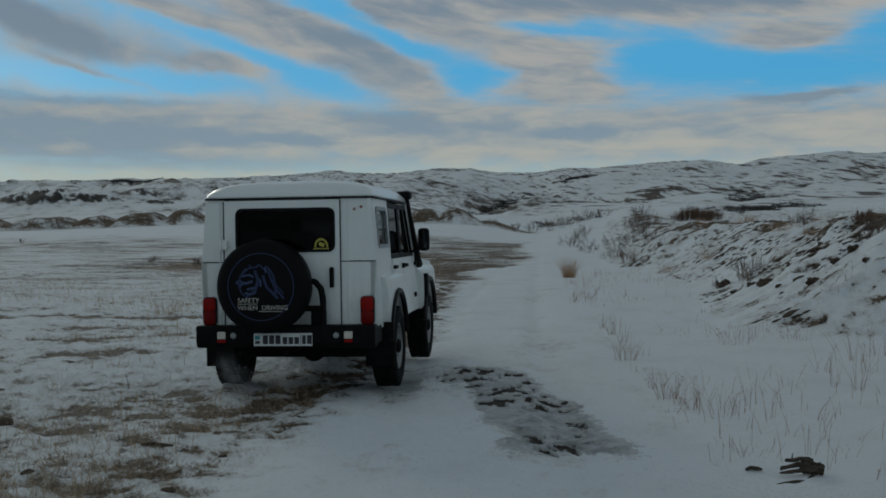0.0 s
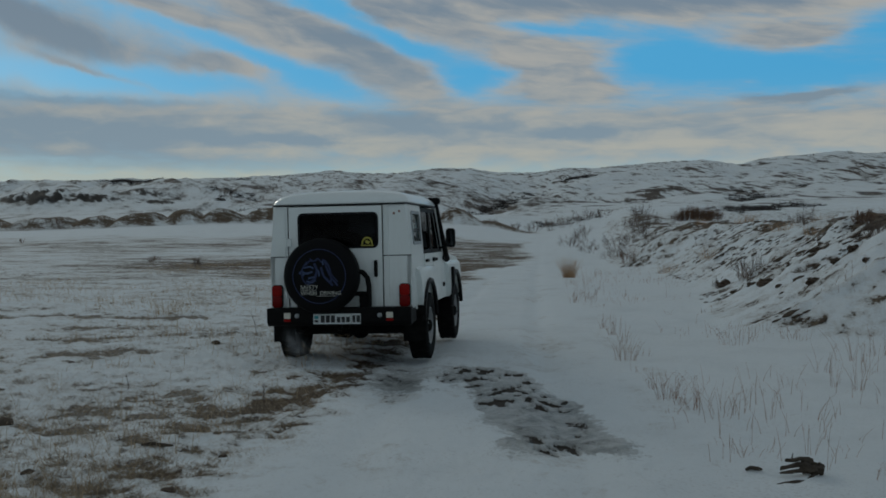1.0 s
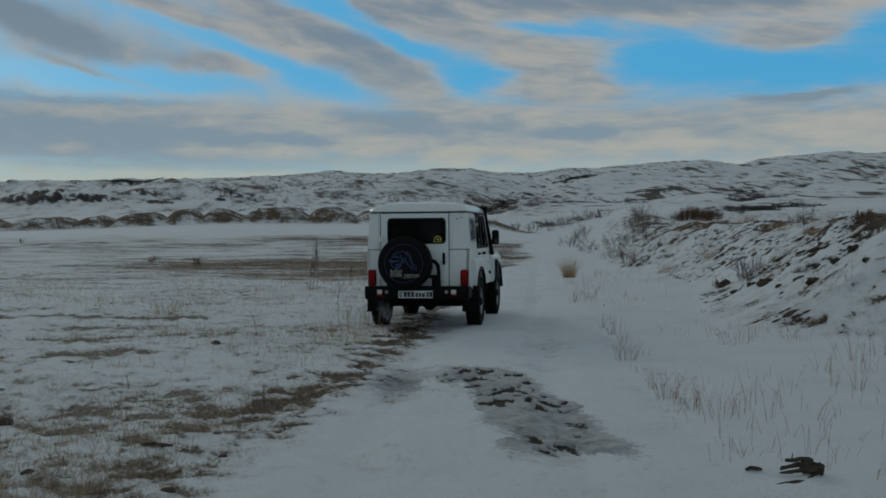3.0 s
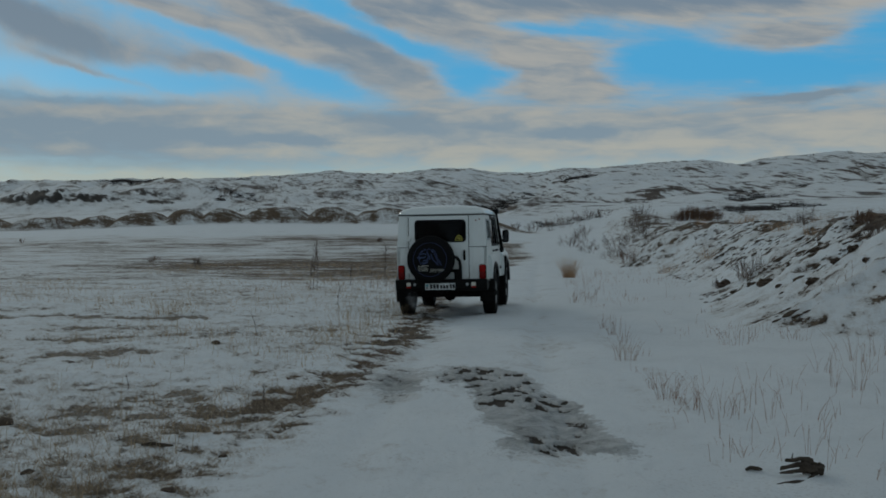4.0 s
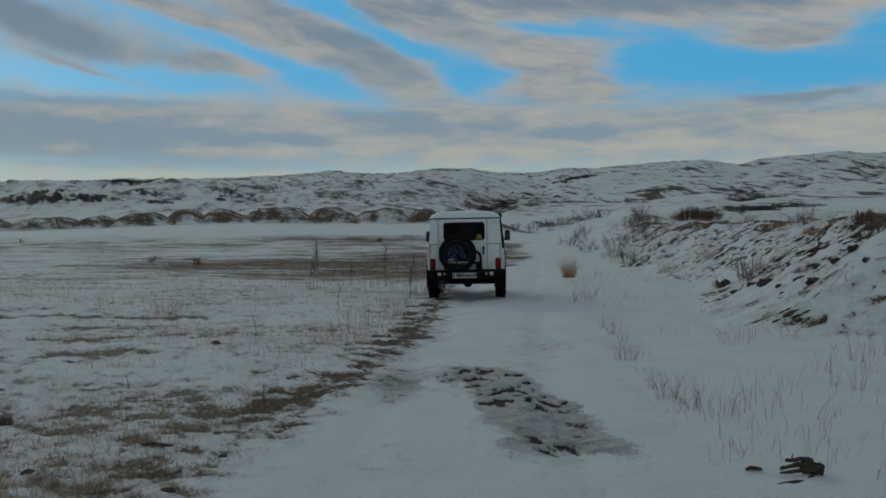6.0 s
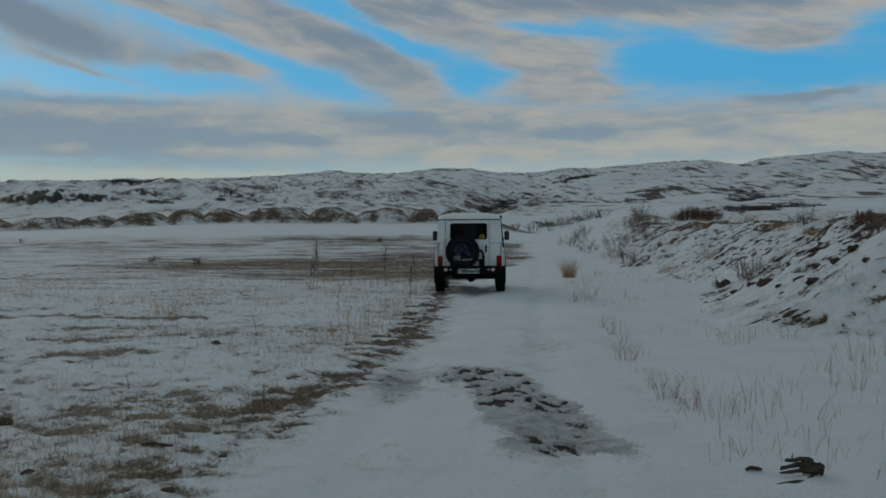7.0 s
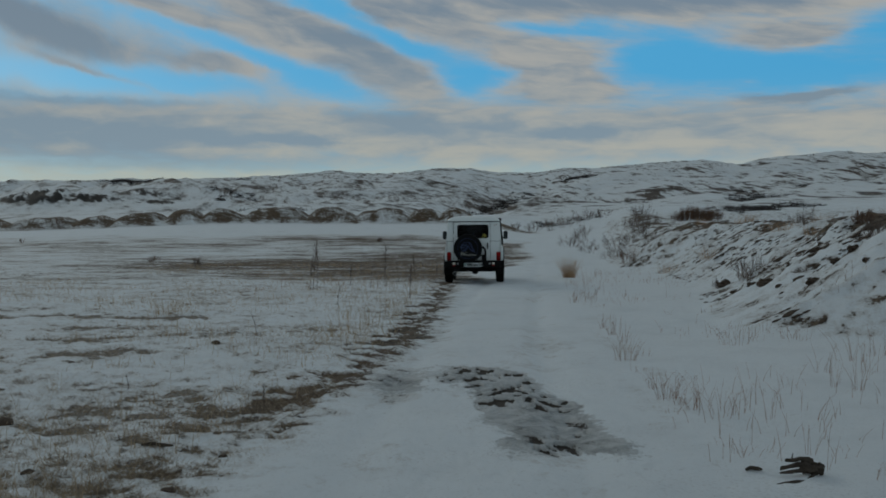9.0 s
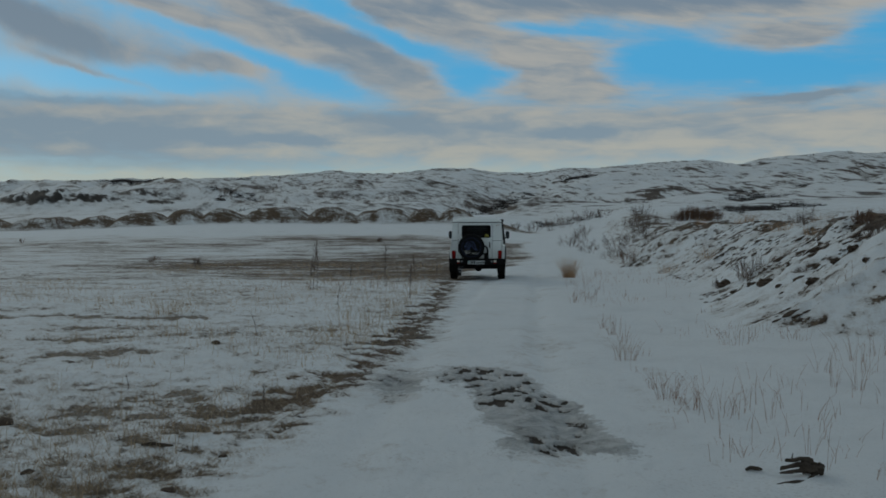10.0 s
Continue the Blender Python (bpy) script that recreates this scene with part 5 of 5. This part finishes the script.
def build_plants():
    rng = random.Random(11)
    # clumps of dead grass: place, height, stems, spread
    near_edge = [(2.69, 22.3, 0.42, 9, 0.1), (3.19, 23.6, 0.37, 16, 0.16), (2.45, 16.6, 0.3, 7, 0.1), (2.46, 15.5, 0.37, 14, 0.12), (2.09, 12.4, 0.34, 22, 0.14), (2.4, 14.6, 0.35, 10, 0.14), (2.35, 12.8, 0.17, 6, 0.12), (2.02, 10.1, 0.23, 14, 0.1), (1.99, 9.5, 0.38, 20, 0.12), (2.07, 9.2, 0.3, 12, 0.12), (2.06, 8.9, 0.28, 10, 0.1), (2.2, 8.9, 0.35, 9, 0.16), (2.25, 8.6, 0.38, 8, 0.14), (2.39, 8.8, 0.3, 6, 0.1), (1.86, 8.7, 0.14, 6, 0.1), (2.04, 11.3, 0.14, 6, 0.1)]
    flat = [(2.64, 9.2, 0.44, 3, 0.08), (2.56, 8.5, 0.48, 4, 0.06), (2.83, 8.9, 0.37, 4, 0.14), (1.98, 7.1, 0.15, 9, 0.1), (1.96, 7.4, 0.18, 5, 0.1), (2.46, 7.2, 0.36, 5, 0.05), (2.39, 6.7, 0.47, 2, 0.03), (2.53, 6.4, 0.23, 3, 0.05), (2.89, 8.5, 0.31, 4, 0.12), (3.24, 10.1, 0.32, 3, 0.1), (2.13, 7.2, 0.15, 4, 0.12), (2.66, 7.1, 0.19, 3, 0.1)]
    foot = [(3.77, 14.0, 0.42, 12, 0.2), (4.07, 14.5, 0.3, 8, 0.18), (4.5, 15.2, 0.24, 8, 0.2), (4.61, 14.6, 0.3, 10, 0.2), (4.72, 14.4, 0.26, 8, 0.16), (3.93, 11.2, 0.39, 8, 0.14), (3.67, 10.1, 0.39, 6, 0.1), (3.82, 9.9, 0.58, 9, 0.08), (4.62, 12.2, 0.53, 10, 0.18), (5.1, 12.7, 0.5, 10, 0.16), (4.42, 11.3, 0.41, 6, 0.14), (4.75, 19.5, 0.22, 6, 0.14), (3.9, 18.9, 0.16, 4, 0.2)]
    roadside = [(-1.43, 14.9, 0.36, 16, 0.18), (-1.26, 15.7, 0.36, 16, 0.2), (-1.53, 14.0, 0.26, 12, 0.2), (-1.15, 17.1, 0.41, 14, 0.2), (-0.83, 18.9, 0.39, 14, 0.2), (-0.73, 21.8, 0.41, 14, 0.22), (-1.03, 21.0, 0.37, 12, 0.2), (-1.06, 14.1, 0.27, 10, 0.16), (-1.94, 16.6, 0.26, 8, 0.2), (-1.66, 18.2, 0.36, 14, 0.24), (-0.66, 25.8, 0.48, 12, 0.24), (-0.92, 14.9, 0.23, 8, 0.14), (-1.24, 12.3, 0.19, 8, 0.14), (-1.56, 12.3, 0.17, 6, 0.14)]
    scattered = [(-4.9, 19.4, 0.4, 22, 0.3), (-4.77, 19.8, 0.27, 12, 0.26), (-5.08, 19.2, 0.26, 10, 0.24), (-3.55, 9.9, 0.24, 9, 0.06), (-2.5, 9.3, 0.24, 5, 0.06), (-1.82, 8.0, 0.12, 16, 0.1), (-2.67, 15.5, 0.37, 2, 0.03), (-1.34, 9.7, 0.2, 6, 0.12), (-3.49, 8.9, 0.23, 4, 0.06), (-2.99, 9.3, 0.17, 4, 0.08), (-2.54, 8.4, 0.18, 4, 0.12), (-2.64, 7.6, 0.16, 4, 0.06), (-1.98, 10.4, 0.22, 5, 0.1), (-2.05, 9.7, 0.25, 3, 0.08), (-1.61, 10.1, 0.23, 4, 0.1), (-3.48, 12.3, 0.14, 6, 0.2)]
    russet_band = [(-4.71, 27.0, 0.28, 14, 0.5), (-4.42, 27.8, 0.32, 12, 0.5), (-4.12, 29.9, 0.34, 14, 0.5), (-3.4, 27.8, 0.35, 10, 0.4), (-2.87, 29.9, 0.41, 14, 0.5), (-2.37, 31.6, 0.4, 14, 0.5), (-1.8, 29.0, 0.39, 12, 0.4), (-1.22, 27.8, 0.38, 14, 0.5), (-0.76, 29.9, 0.41, 14, 0.5), (-0.4, 32.3, 0.37, 14, 0.4), (-3.44, 32.3, 0.3, 12, 0.5), (-4.9, 33.0, 0.28, 12, 0.6)]
    for spots, mat, label in ((near_edge, REDSTEM, "russet dry grass clump on the snowy verge"), (flat, REDSTEM, "few long russet stems standing in snow"), (foot, REDSTEM, "dry russet stems at the foot of the bank"),
                              (roadside, PALESTEM, "pale straw grass clump beside the rutted lane"), (scattered, PALESTEM, "sparse grey-brown grass clump in the field"), (russet_band, RUST, "low rust-coloured grass patch in the field")):
        for x, y, h, n, spread in spots:
            lean = rng.uniform(0.5, 0.95) if n > 6 else rng.uniform(0.35, 0.7)
            ob = tuft(rng, int(n * (2.2 if mat == PALESTEM and n > 9 else 1.15)), h, spread, 0.0012 + 0.00008 * y, lean, 0.3).object("grass_clump", mat)
            tagged(ob, label, "grass", "dry grass clumps")
            stand(ob, x, y)
    # tan tussock by the track
    ob = tuft(rng, 240, 0.78, 0.20, 0.0034, 0.75, 0.1).object("grass_tussock", STRAW)
    tagged(ob, "dense tan grass tussock beside the snowy track", "grass")
    stand(ob, 4.05, 34.8)
    # tan tufts along the crest of the bank
    for x, y, h in ((11.2, 40.5, 0.5), (11.9, 42.0, 0.45), (10.4, 43.5, 0.4), (8.4, 34.0, 0.45), (9.6, 30.5, 0.35), (10.4, 29.5, 0.35), (7.6, 36.5, 0.4), (9.0, 26.0, 0.3)):
        ob = tuft(rng, 60, h, 0.35, 0.004, 0.8).object("grass_tuft", STRAW)
        tagged(ob, "short tan grass tuft on the crest of the bank", "grass", "bank grass tufts")
        stand(ob, x, y)
    # tall dead weeds
    weeds = [(-3.33, 27.8, 1.16, 0.006), (-3.41, 27.8, 0.87, 0.005), (-3.3, 28.4, 0.98, 0.005), (-2.11, 21.6, 0.45, 0.006), (-1.56, 29.0, 1.09, 0.006), (-0.73, 24.0, 0.75, 0.006), (-0.81, 31.6, 0.73, 0.005), (-1.95, 29.0, 0.6, 0.005), (-2.67, 15.5, 0.37, 0.004), (-2.56, 29.9, 0.62, 0.005), (-1.3, 31.6, 0.59, 0.005), (-0.2, 31.6, 0.56, 0.005), (-2.94, 10.1, 0.18, 0.0035), (-1.51, 9.1, 0.21, 0.0035)]
    for x, y, h, th in weeds:
        ob = weed(rng, h, th, 34 if h > 0.6 else 7).object("dead_weed", TWIG)
        tagged(ob, "tall dead brown weed stalk standing in snow", "weed", "dead weeds")
        stand(ob, x, y, rng.uniform(0, 360))
    # stubble over the field: thousands of short stems
    s = Strands()
    rs = np.random.RandomState(5)
    n = 15000
    xs, ys = rs.uniform(-12, 0.4, n), 5.6 + 44 * rs.rand(n) ** 1.7
    keep = (xs < np.interp(ys, [6, 12, 20, 32], [-1.9, -0.9, -0.4, 0.0])) & (fbm(xs * 0.5, ys * 0.6, 3) + 0.10 * np.clip(1 - np.abs(xs + 1.6) / 2.0, 0, 1) > 0.53)
    xs, ys = xs[keep], ys[keep]
    zs = height(xs, ys)[0]
    for x, y, z in zip(xs, ys, zs):
        h = rng.uniform(0.05, 0.20) * (1.0 if rng.random() < 0.85 else 1.9)
        s.strand(curve_pts((x, y, z - 0.02), rng.uniform(0.1, 0.9), rng.uniform(0, 6.28), h, 2), 0.0016 + 0.00010 * y, 0.0008)
    tagged(s.object("field_stubble", PALESTEM), "thin dry stubble sticking out of the snow", "grass", kind="stuff")
    # matted blades lying in the turf near by
    s = Strands()
    n = 52000
    ys = 5.4 + 14 * rs.rand(n) ** 1.9
    xs = -0.42 * ys + (0.42 * ys - 1.0) * rs.rand(n)
    z0, s0, base0, crag0 = height(xs, ys)
    bare = bareness(xs, ys, s0, base0, crag0)[0]
    keep = bare > 0.32 + 0.30 * rs.rand(n)
    for x, y, z in zip(xs[keep], ys[keep], z0[keep]):
        s.strand(curve_pts((x, y, z - 0.01), rng.uniform(0.6, 2.2), rng.uniform(0, 6.28), rng.uniform(0.02, 0.055), 2), 0.0013 + 0.00008 * y, 0.0007)
    tagged(s.object("turf_blades", MATTED), "matted dead grass blades lying in the turf", "grass", kind="stuff")
    # fine stems on the flat to the right and on the bank
    s = Strands()
    n = 2600
    ys = 6 + 34 * rs.rand(n) ** 1.3
    toe = np.interp(ys, TOE_Y, TOE_X)
    xs = road_x(ys) + 1.5 + (toe + 5 - road_x(ys) - 1.5) * rs.rand(n)
    keep = fbm(xs * 0.7, ys * 0.5, 3) > 0.56
    xs, ys = xs[keep], ys[keep]
    zs = height(xs, ys)[0]
    for x, y, z in zip(xs, ys, zs):
        s.strand(curve_pts((x, y, z - 0.02), rng.uniform(0.05, 0.6), rng.uniform(0, 6.28), rng.uniform(0.06, 0.26), 2), 0.0014 + 0.00008 * y, 0.0008)
    tagged(s.object("verge_stems", REDSTEM), "scattered thin russet stems in the snow", "grass", kind="stuff")

    # leafless bushes: distance, sideways, height, spread
    bank_bushes = [(8.3, 62, 1.3, 1.2, TWIG), (9.3, 58, 1.5, 1.2, TWIG), (7.8, 50, 1.2, 1.0, TWIG), (9.0, 47, 1.1, 1.0, TWIG), (7.3, 43, 1.0, 0.9, BROWNTWIG), (10.4, 60, 1.4, 1.3, TWIG),
                   (11.5, 64, 1.8, 1.2, TWIG), (12.2, 66, 1.9, 1.2, TWIG), (8.2, 70, 1.5, 1.3, TWIG), (9.9, 78, 1.7, 1.4, TWIG), (9.45, 28.3, 0.85, 0.5, TWIG), (7.85, 20.2, 0.42, 0.4, BROWNTWIG),
                   (7.95, 20.4, 0.35, 0.4, BROWNTWIG), (7.15, 17.8, 0.55, 0.6, TWIG), (6.92, 24.3, 0.75, 0.8, TWIG), (6.75, 24.2, 0.45, 0.5, BROWNTWIG), (6.4, 24.9, 0.4, 0.4, TWIG), (15.4, 80.5, 1.5, 1.3, TWIG)]
    plateau_bushes = [(11.6, 88, 1.8, 1.5, TWIG), (14.5, 84, 1.7, 1.5, TWIG), (20.4, 87.3, 1.75, 2.4, BROWNTWIG), (21.2, 87.6, 1.8, 2.4, BROWNTWIG), (19.6, 87.2, 1.6, 2.0, BROWNTWIG), (21.8, 87.5, 1.5, 2.0, BROWNTWIG),
                      (19.0, 87.2, 1.2, 2.0, BROWNTWIG), (20.8, 86.6, 1.5, 2.0, BROWNTWIG), (17.5, 95, 1.9, 1.3, TWIG), (18.8, 105, 2.2, 1.4, TWIG), (13.0, 128, 2.4, 2.2, TWIG), (14.5, 131, 2.6, 2.4, TWIG),
                      (16.2, 134, 2.4, 2.2, TWIG), (10.5, 126, 1.9, 2.0, TWIG), (18.5, 140, 2.6, 2.4, TWIG), (21.0, 142, 2.4, 2.2, TWIG), (8.0, 122, 1.6, 1.6, TWIG), (5.5, 121, 1.3, 1.5, TWIG),
                      (3.6, 122, 1.2, 1.5, TWIG)]
    field_bushes = [(-39.4, 111, 1.3, 1.5, BROWNTWIG), (-13.7, 51.8, 0.6, 0.8, BROWNTWIG), (-14.1, 52.2, 0.45, 0.6, BROWNTWIG), (-10.7, 47.0, 0.55, 0.4, TWIG), (-28.4, 72.9, 0.6, 0.9, BROWNTWIG), (-4.3, 75.0, 0.55, 0.6, BROWNTWIG)]
    protos = {}
    for x, y, h, sp, mat in bank_bushes + plateau_bushes + field_bushes:
        h = h * 0.78
        key = (mat.name, round(h * 1.2), sp > 1.5)
        if key in protos and rng.random() < 0.55:
            src, h0 = protos[key]
            plant(src, x, y, rng.uniform(0, 360), h / h0)
            continue
        thick = max(0.004, 0.0024 + 0.00007 * y)
        ob = shrub(rng, h, sp, thick, (20 if h < 0.6 else 15) * (4 if sp > 1.6 and mat == BROWNTWIG else 1), 3, 6).object("shrub", mat)
        tagged(ob, "leafless grey-brown shrub rising from the snow", "shrub", "leafless shrubs")
        stand(ob, x, y, rng.uniform(0, 360))
        protos[key] = (ob, h)

    # far scrub in gullies and on ridges, too far to count
    far_lines = [([(-0.4, 192), (3.5, 214), (13.2, 333), (22.4, 370), (31.3, 425), (39.1, 466)], 190, 3.0), ([(34.6, 128.4), (38.3, 134.4), (41, 136)], 60, 1.5), ([(43, 138), (45, 139.5)], 30, 1.3),
                 ([(103, 392), (112, 380), (116, 373)], 60, 3.4), ([(115, 372), (131, 389)], 40, 3.4), ([(73, 263), (54, 184)], 60, 2.0), ([(61, 523), (72, 540)], 40, 3.5), ([(-65, 333), (-63, 338), (-75, 351)], 22, 3.0),
                 ([(-31, 172), (-26, 180)], 20, 2.0), ([(12.8, 153), (16, 139), (17.8, 144)], 12, 1.8), ([(-110, 410), (-120, 423), (-129, 424)], 70, 3.0), ([(-98, 520), (-97, 521)], 12, 5.0)]
    s = Strands()
    for line, count, h in far_lines:
        ls = np.array(line, float)
        for _ in range(count):
            t = rng.uniform(0, len(line) - 1.001)
            i = int(t)
            x, y = ls[i] + (ls[i + 1] - ls[i]) * (t - i)
            x, y = x + rng.gauss(0, 1.4 + 0.003 * y), y + rng.gauss(0, 4)
            z = ground_z(x, y)
            hh = h * rng.uniform(0.3, 0.65)
            for _ in range(34):
                a = rng.uniform(0, 6.28)
                s.strand(curve_pts((x + rng.gauss(0, 0.5 * hh), y + rng.gauss(0, 0.4), z - 0.1), rng.uniform(0.3, 1.8), a, hh * rng.uniform(0.25, 0.8), 2), 0.03 + 0.00010 * y, 0.02)
    tagged(s.object("gully_scrub", DARKTWIG), "dark leafless scrub along the far gullies", "scrub", kind="stuff")


def lump(rng, sx, sy, sz, cuts=2, rough=0.35):
    bm = bmesh.new()
    bmesh.ops.create_icosphere(bm, subdivisions=cuts, radius=1)
    off = Vector((rng.uniform(0, 50), rng.uniform(0, 50), 0))
    for v in bm.verts:
        k = 1 + rough * noise.fractal(v.co * 1.7 + off, 0.8, 2.0, 3)
        v.co = Vector((v.co.x * sx * k, v.co.y * sy * k, v.co.z * sz * k))
    return bm


def build_clutter():
    rng = random.Random(23)
    # weathered root lying in the snow
    bm = bmesh.new()
    merge(bm, lump(rng, 0.062, 0.050, 0.040, 3, 0.7))
    bmesh.ops.translate(bm, vec=(0.075, 0.0, 0.055), verts=bm.verts)
    for pts, r in (([(0.07, 0, 0.09), (0.02, -0.01, 0.105), (-0.03, -0.01, 0.10), (-0.075, -0.02, 0.102)], [0.024, 0.016, 0.012, 0.009]),
                   ([(0.06, 0, 0.065), (0.0, -0.02, 0.072), (-0.06, -0.03, 0.062), (-0.105, -0.03, 0.055)], [0.024, 0.016, 0.012, 0.009]),
                   ([(0.05, -0.02, 0.045), (0.0, -0.04, 0.045), (-0.05, -0.05, 0.035), (-0.12, -0.05, 0.034)], [0.018, 0.013, 0.012, 0.007]),
                   ([(0.12, 0.0, 0.06), (0.15, 0.0, 0.045), (0.145, -0.02, 0.01)], [0.034, 0.026, 0.012]),
                   ([(0.09, -0.03, 0.012), (0.0, -0.14, 0.004), (-0.07, -0.20, 0.006), (-0.14, -0.22, 0.006), (-0.20, -0.23, 0.004)], [0.010, 0.009, 0.015, 0.014, 0.006]),
                   ([(-0.04, -0.01, 0.10), (-0.03, 0.0, 0.125), (-0.022, 0.0, 0.14)], [0.008, 0.005, 0.003])):
        tube(bm, pts, r, 7)
    for v in bm.verts:
        v.co += 0.012 * Vector(noise.noise_vector(v.co * 22)) + 0.006 * Vector(noise.noise_vector(v.co * 60))
    root = part("root", bm, WOOD, None, "", True)
    tagged(root, "dark weathered tree root lying on snow", "root")
    stand(root, 2.14, 6.52, 0, 1.0, -0.004)
    # sticks
    for x, y, ln, turn in ((1.91, 6.62, 0.11, 8), (-1.93, 7.28, 0.22, -4), (-0.4, 40.0, 0.3, 20)):
        bm = bmesh.new()
        tube(bm, [(-ln / 2, 0, 0.012), (-ln / 6, 0.012, 0.02), (ln / 5, -0.006, 0.016), (ln / 2, 0.01, 0.008)], [0.008, 0.014, 0.013, 0.006], 7)
        st = part("stick", bm, WOOD, None, "", True)
        tagged(st, "short dark stick lying on the snowy turf", "stick", "sticks")
        stand(st, x, y, turn)
    # single clods on the turf
    for x, y, r in ((-1.56, 6.12, 0.045), (-4.05, 9.85, 0.05), (-3.40, 8.35, 0.09), (-2.9, 13.8, 0.06), (-1.45, 7.1, 0.03), (-4.2, 12.2, 0.04), (-2.5, 6.5, 0.05)):
        ob = part("earth_clod", lump(rng, r, r * 0.8, r * 0.5), CLOD, None, "", True)
        tagged(ob, "dark frozen clod of earth on the turf", "clod", "earth clods")
        stand(ob, x, y, rng.uniform(0, 360))
    for x, y, r in ((6.43, 24.6, 0.20), (5.98, 20.0, 0.19), (5.86, 20.5, 0.11), (5.78, 21.4, 0.10), (6.91, 20.0, 0.12), (7.13, 20.4, 0.10), (6.77, 19.7, 0.13), (6.25, 17.2, 0.12), (6.56, 17.3, 0.13), (5.72, 18.4, 0.09), (5.82, 17.0, 0.13), (6.33, 16.2, 0.09), (6.52, 20.4, 0.08)):
        ob = part("earth_clod", lump(rng, r * 0.85, r * 0.55, r * 0.45, 3, 0.75), CLOD, None, "", True)
        tagged(ob, "large brown frozen clod of earth on the snowy bank", "clod", "bank clods")
        stand(ob, x, y, rng.uniform(0, 50))
    # crumbled earth showing through the snow on the bank
    rs = np.random.RandomState(3)
    n = 4200
    ys = 12 + 34 * rs.rand(n)
    xs = np.interp(ys, TOE_Y, TOE_X) + 0.4 + 4.6 * rs.rand(n)
    keep = fbm(xs * 0.8, ys * 0.5, 4) > 0.53
    xs, ys = xs[keep], ys[keep]
    zs = height(xs, ys)[0]
    vs, fs = [], []
    for x, y, z in zip(xs, ys, zs):
        bm = lump(rng, 1, 1, 1, 1, 0.5)
        bm.verts.index_update()
        r = rng.uniform(0.012, 0.045) * (2.0 if rng.random() < 0.1 else 1)
        a = rng.uniform(-0.2, 0.7)
        b0 = len(vs)
        for v in bm.verts:
            vs.append((x + r * (2.4 * v.co.x * math.cos(a) - v.co.y * math.sin(a)), y + r * (2.4 * v.co.x * math.sin(a) + v.co.y * math.cos(a)), z - 0.2 * r + 0.55 * r * v.co.z + 0.34 * r * 2.4 * v.co.x))
        for f in bm.faces:
            fs.append([b0 + v.index for v in f.verts])
        bm.free()
    me = bpy.data.meshes.new("bank_clods")
    me.from_pydata(vs, [], fs)
    me.materials.append(CLOD)
    tagged(new("bank_clods", me), "crumbled dark earth breaking through snow on the bank", "clods", kind="stuff")


build_plants()
build_clutter()

# ---------------------------------------------------------------- what moves
# seconds, x, y, heading to the right, lean: the car pulls over to the right lane and drives off
CAR_ROWS = [(0, -1.253, 10.386, 6.33, -0.84), (1, -0.974, 12.625, 7.89, -1.2), (2.5, -0.423, 16.006, 9.33, -0.3), (4, 0.118, 19.553, 8.06, -1.0),
            (5.5, 0.466, 23.081, 3.91, -1.31), (7, 0.679, 26.848, 2.47, -0.33), (8.5, 0.855, 30.627, 2.60, -0.50), (10, 1.097, 34.177, 3.65, 0.0)]


def motions():
    walk(car, [(t, pose(x, y, 0.0, 0, roll, -yaw)) for t, x, y, yaw, roll in CAR_ROWS])
    ts = [r[0] for r in CAR_ROWS]
    gone = [0.0]
    for a, b in zip(CAR_ROWS, CAR_ROWS[1:]):
        gone.append(gone[-1] + math.hypot(b[1] - a[1], b[2] - a[2]))
    for hub, x, y in WHEELS:
        rows = []
        for i in range(51):
            t = i * 0.2
            turn = -math.degrees(float(np.interp(t, ts, gone)) / 0.372)
            rows.append((t, pose(x, y, 0.372, turn % 360)))
        walk(hub, rows)


motions()
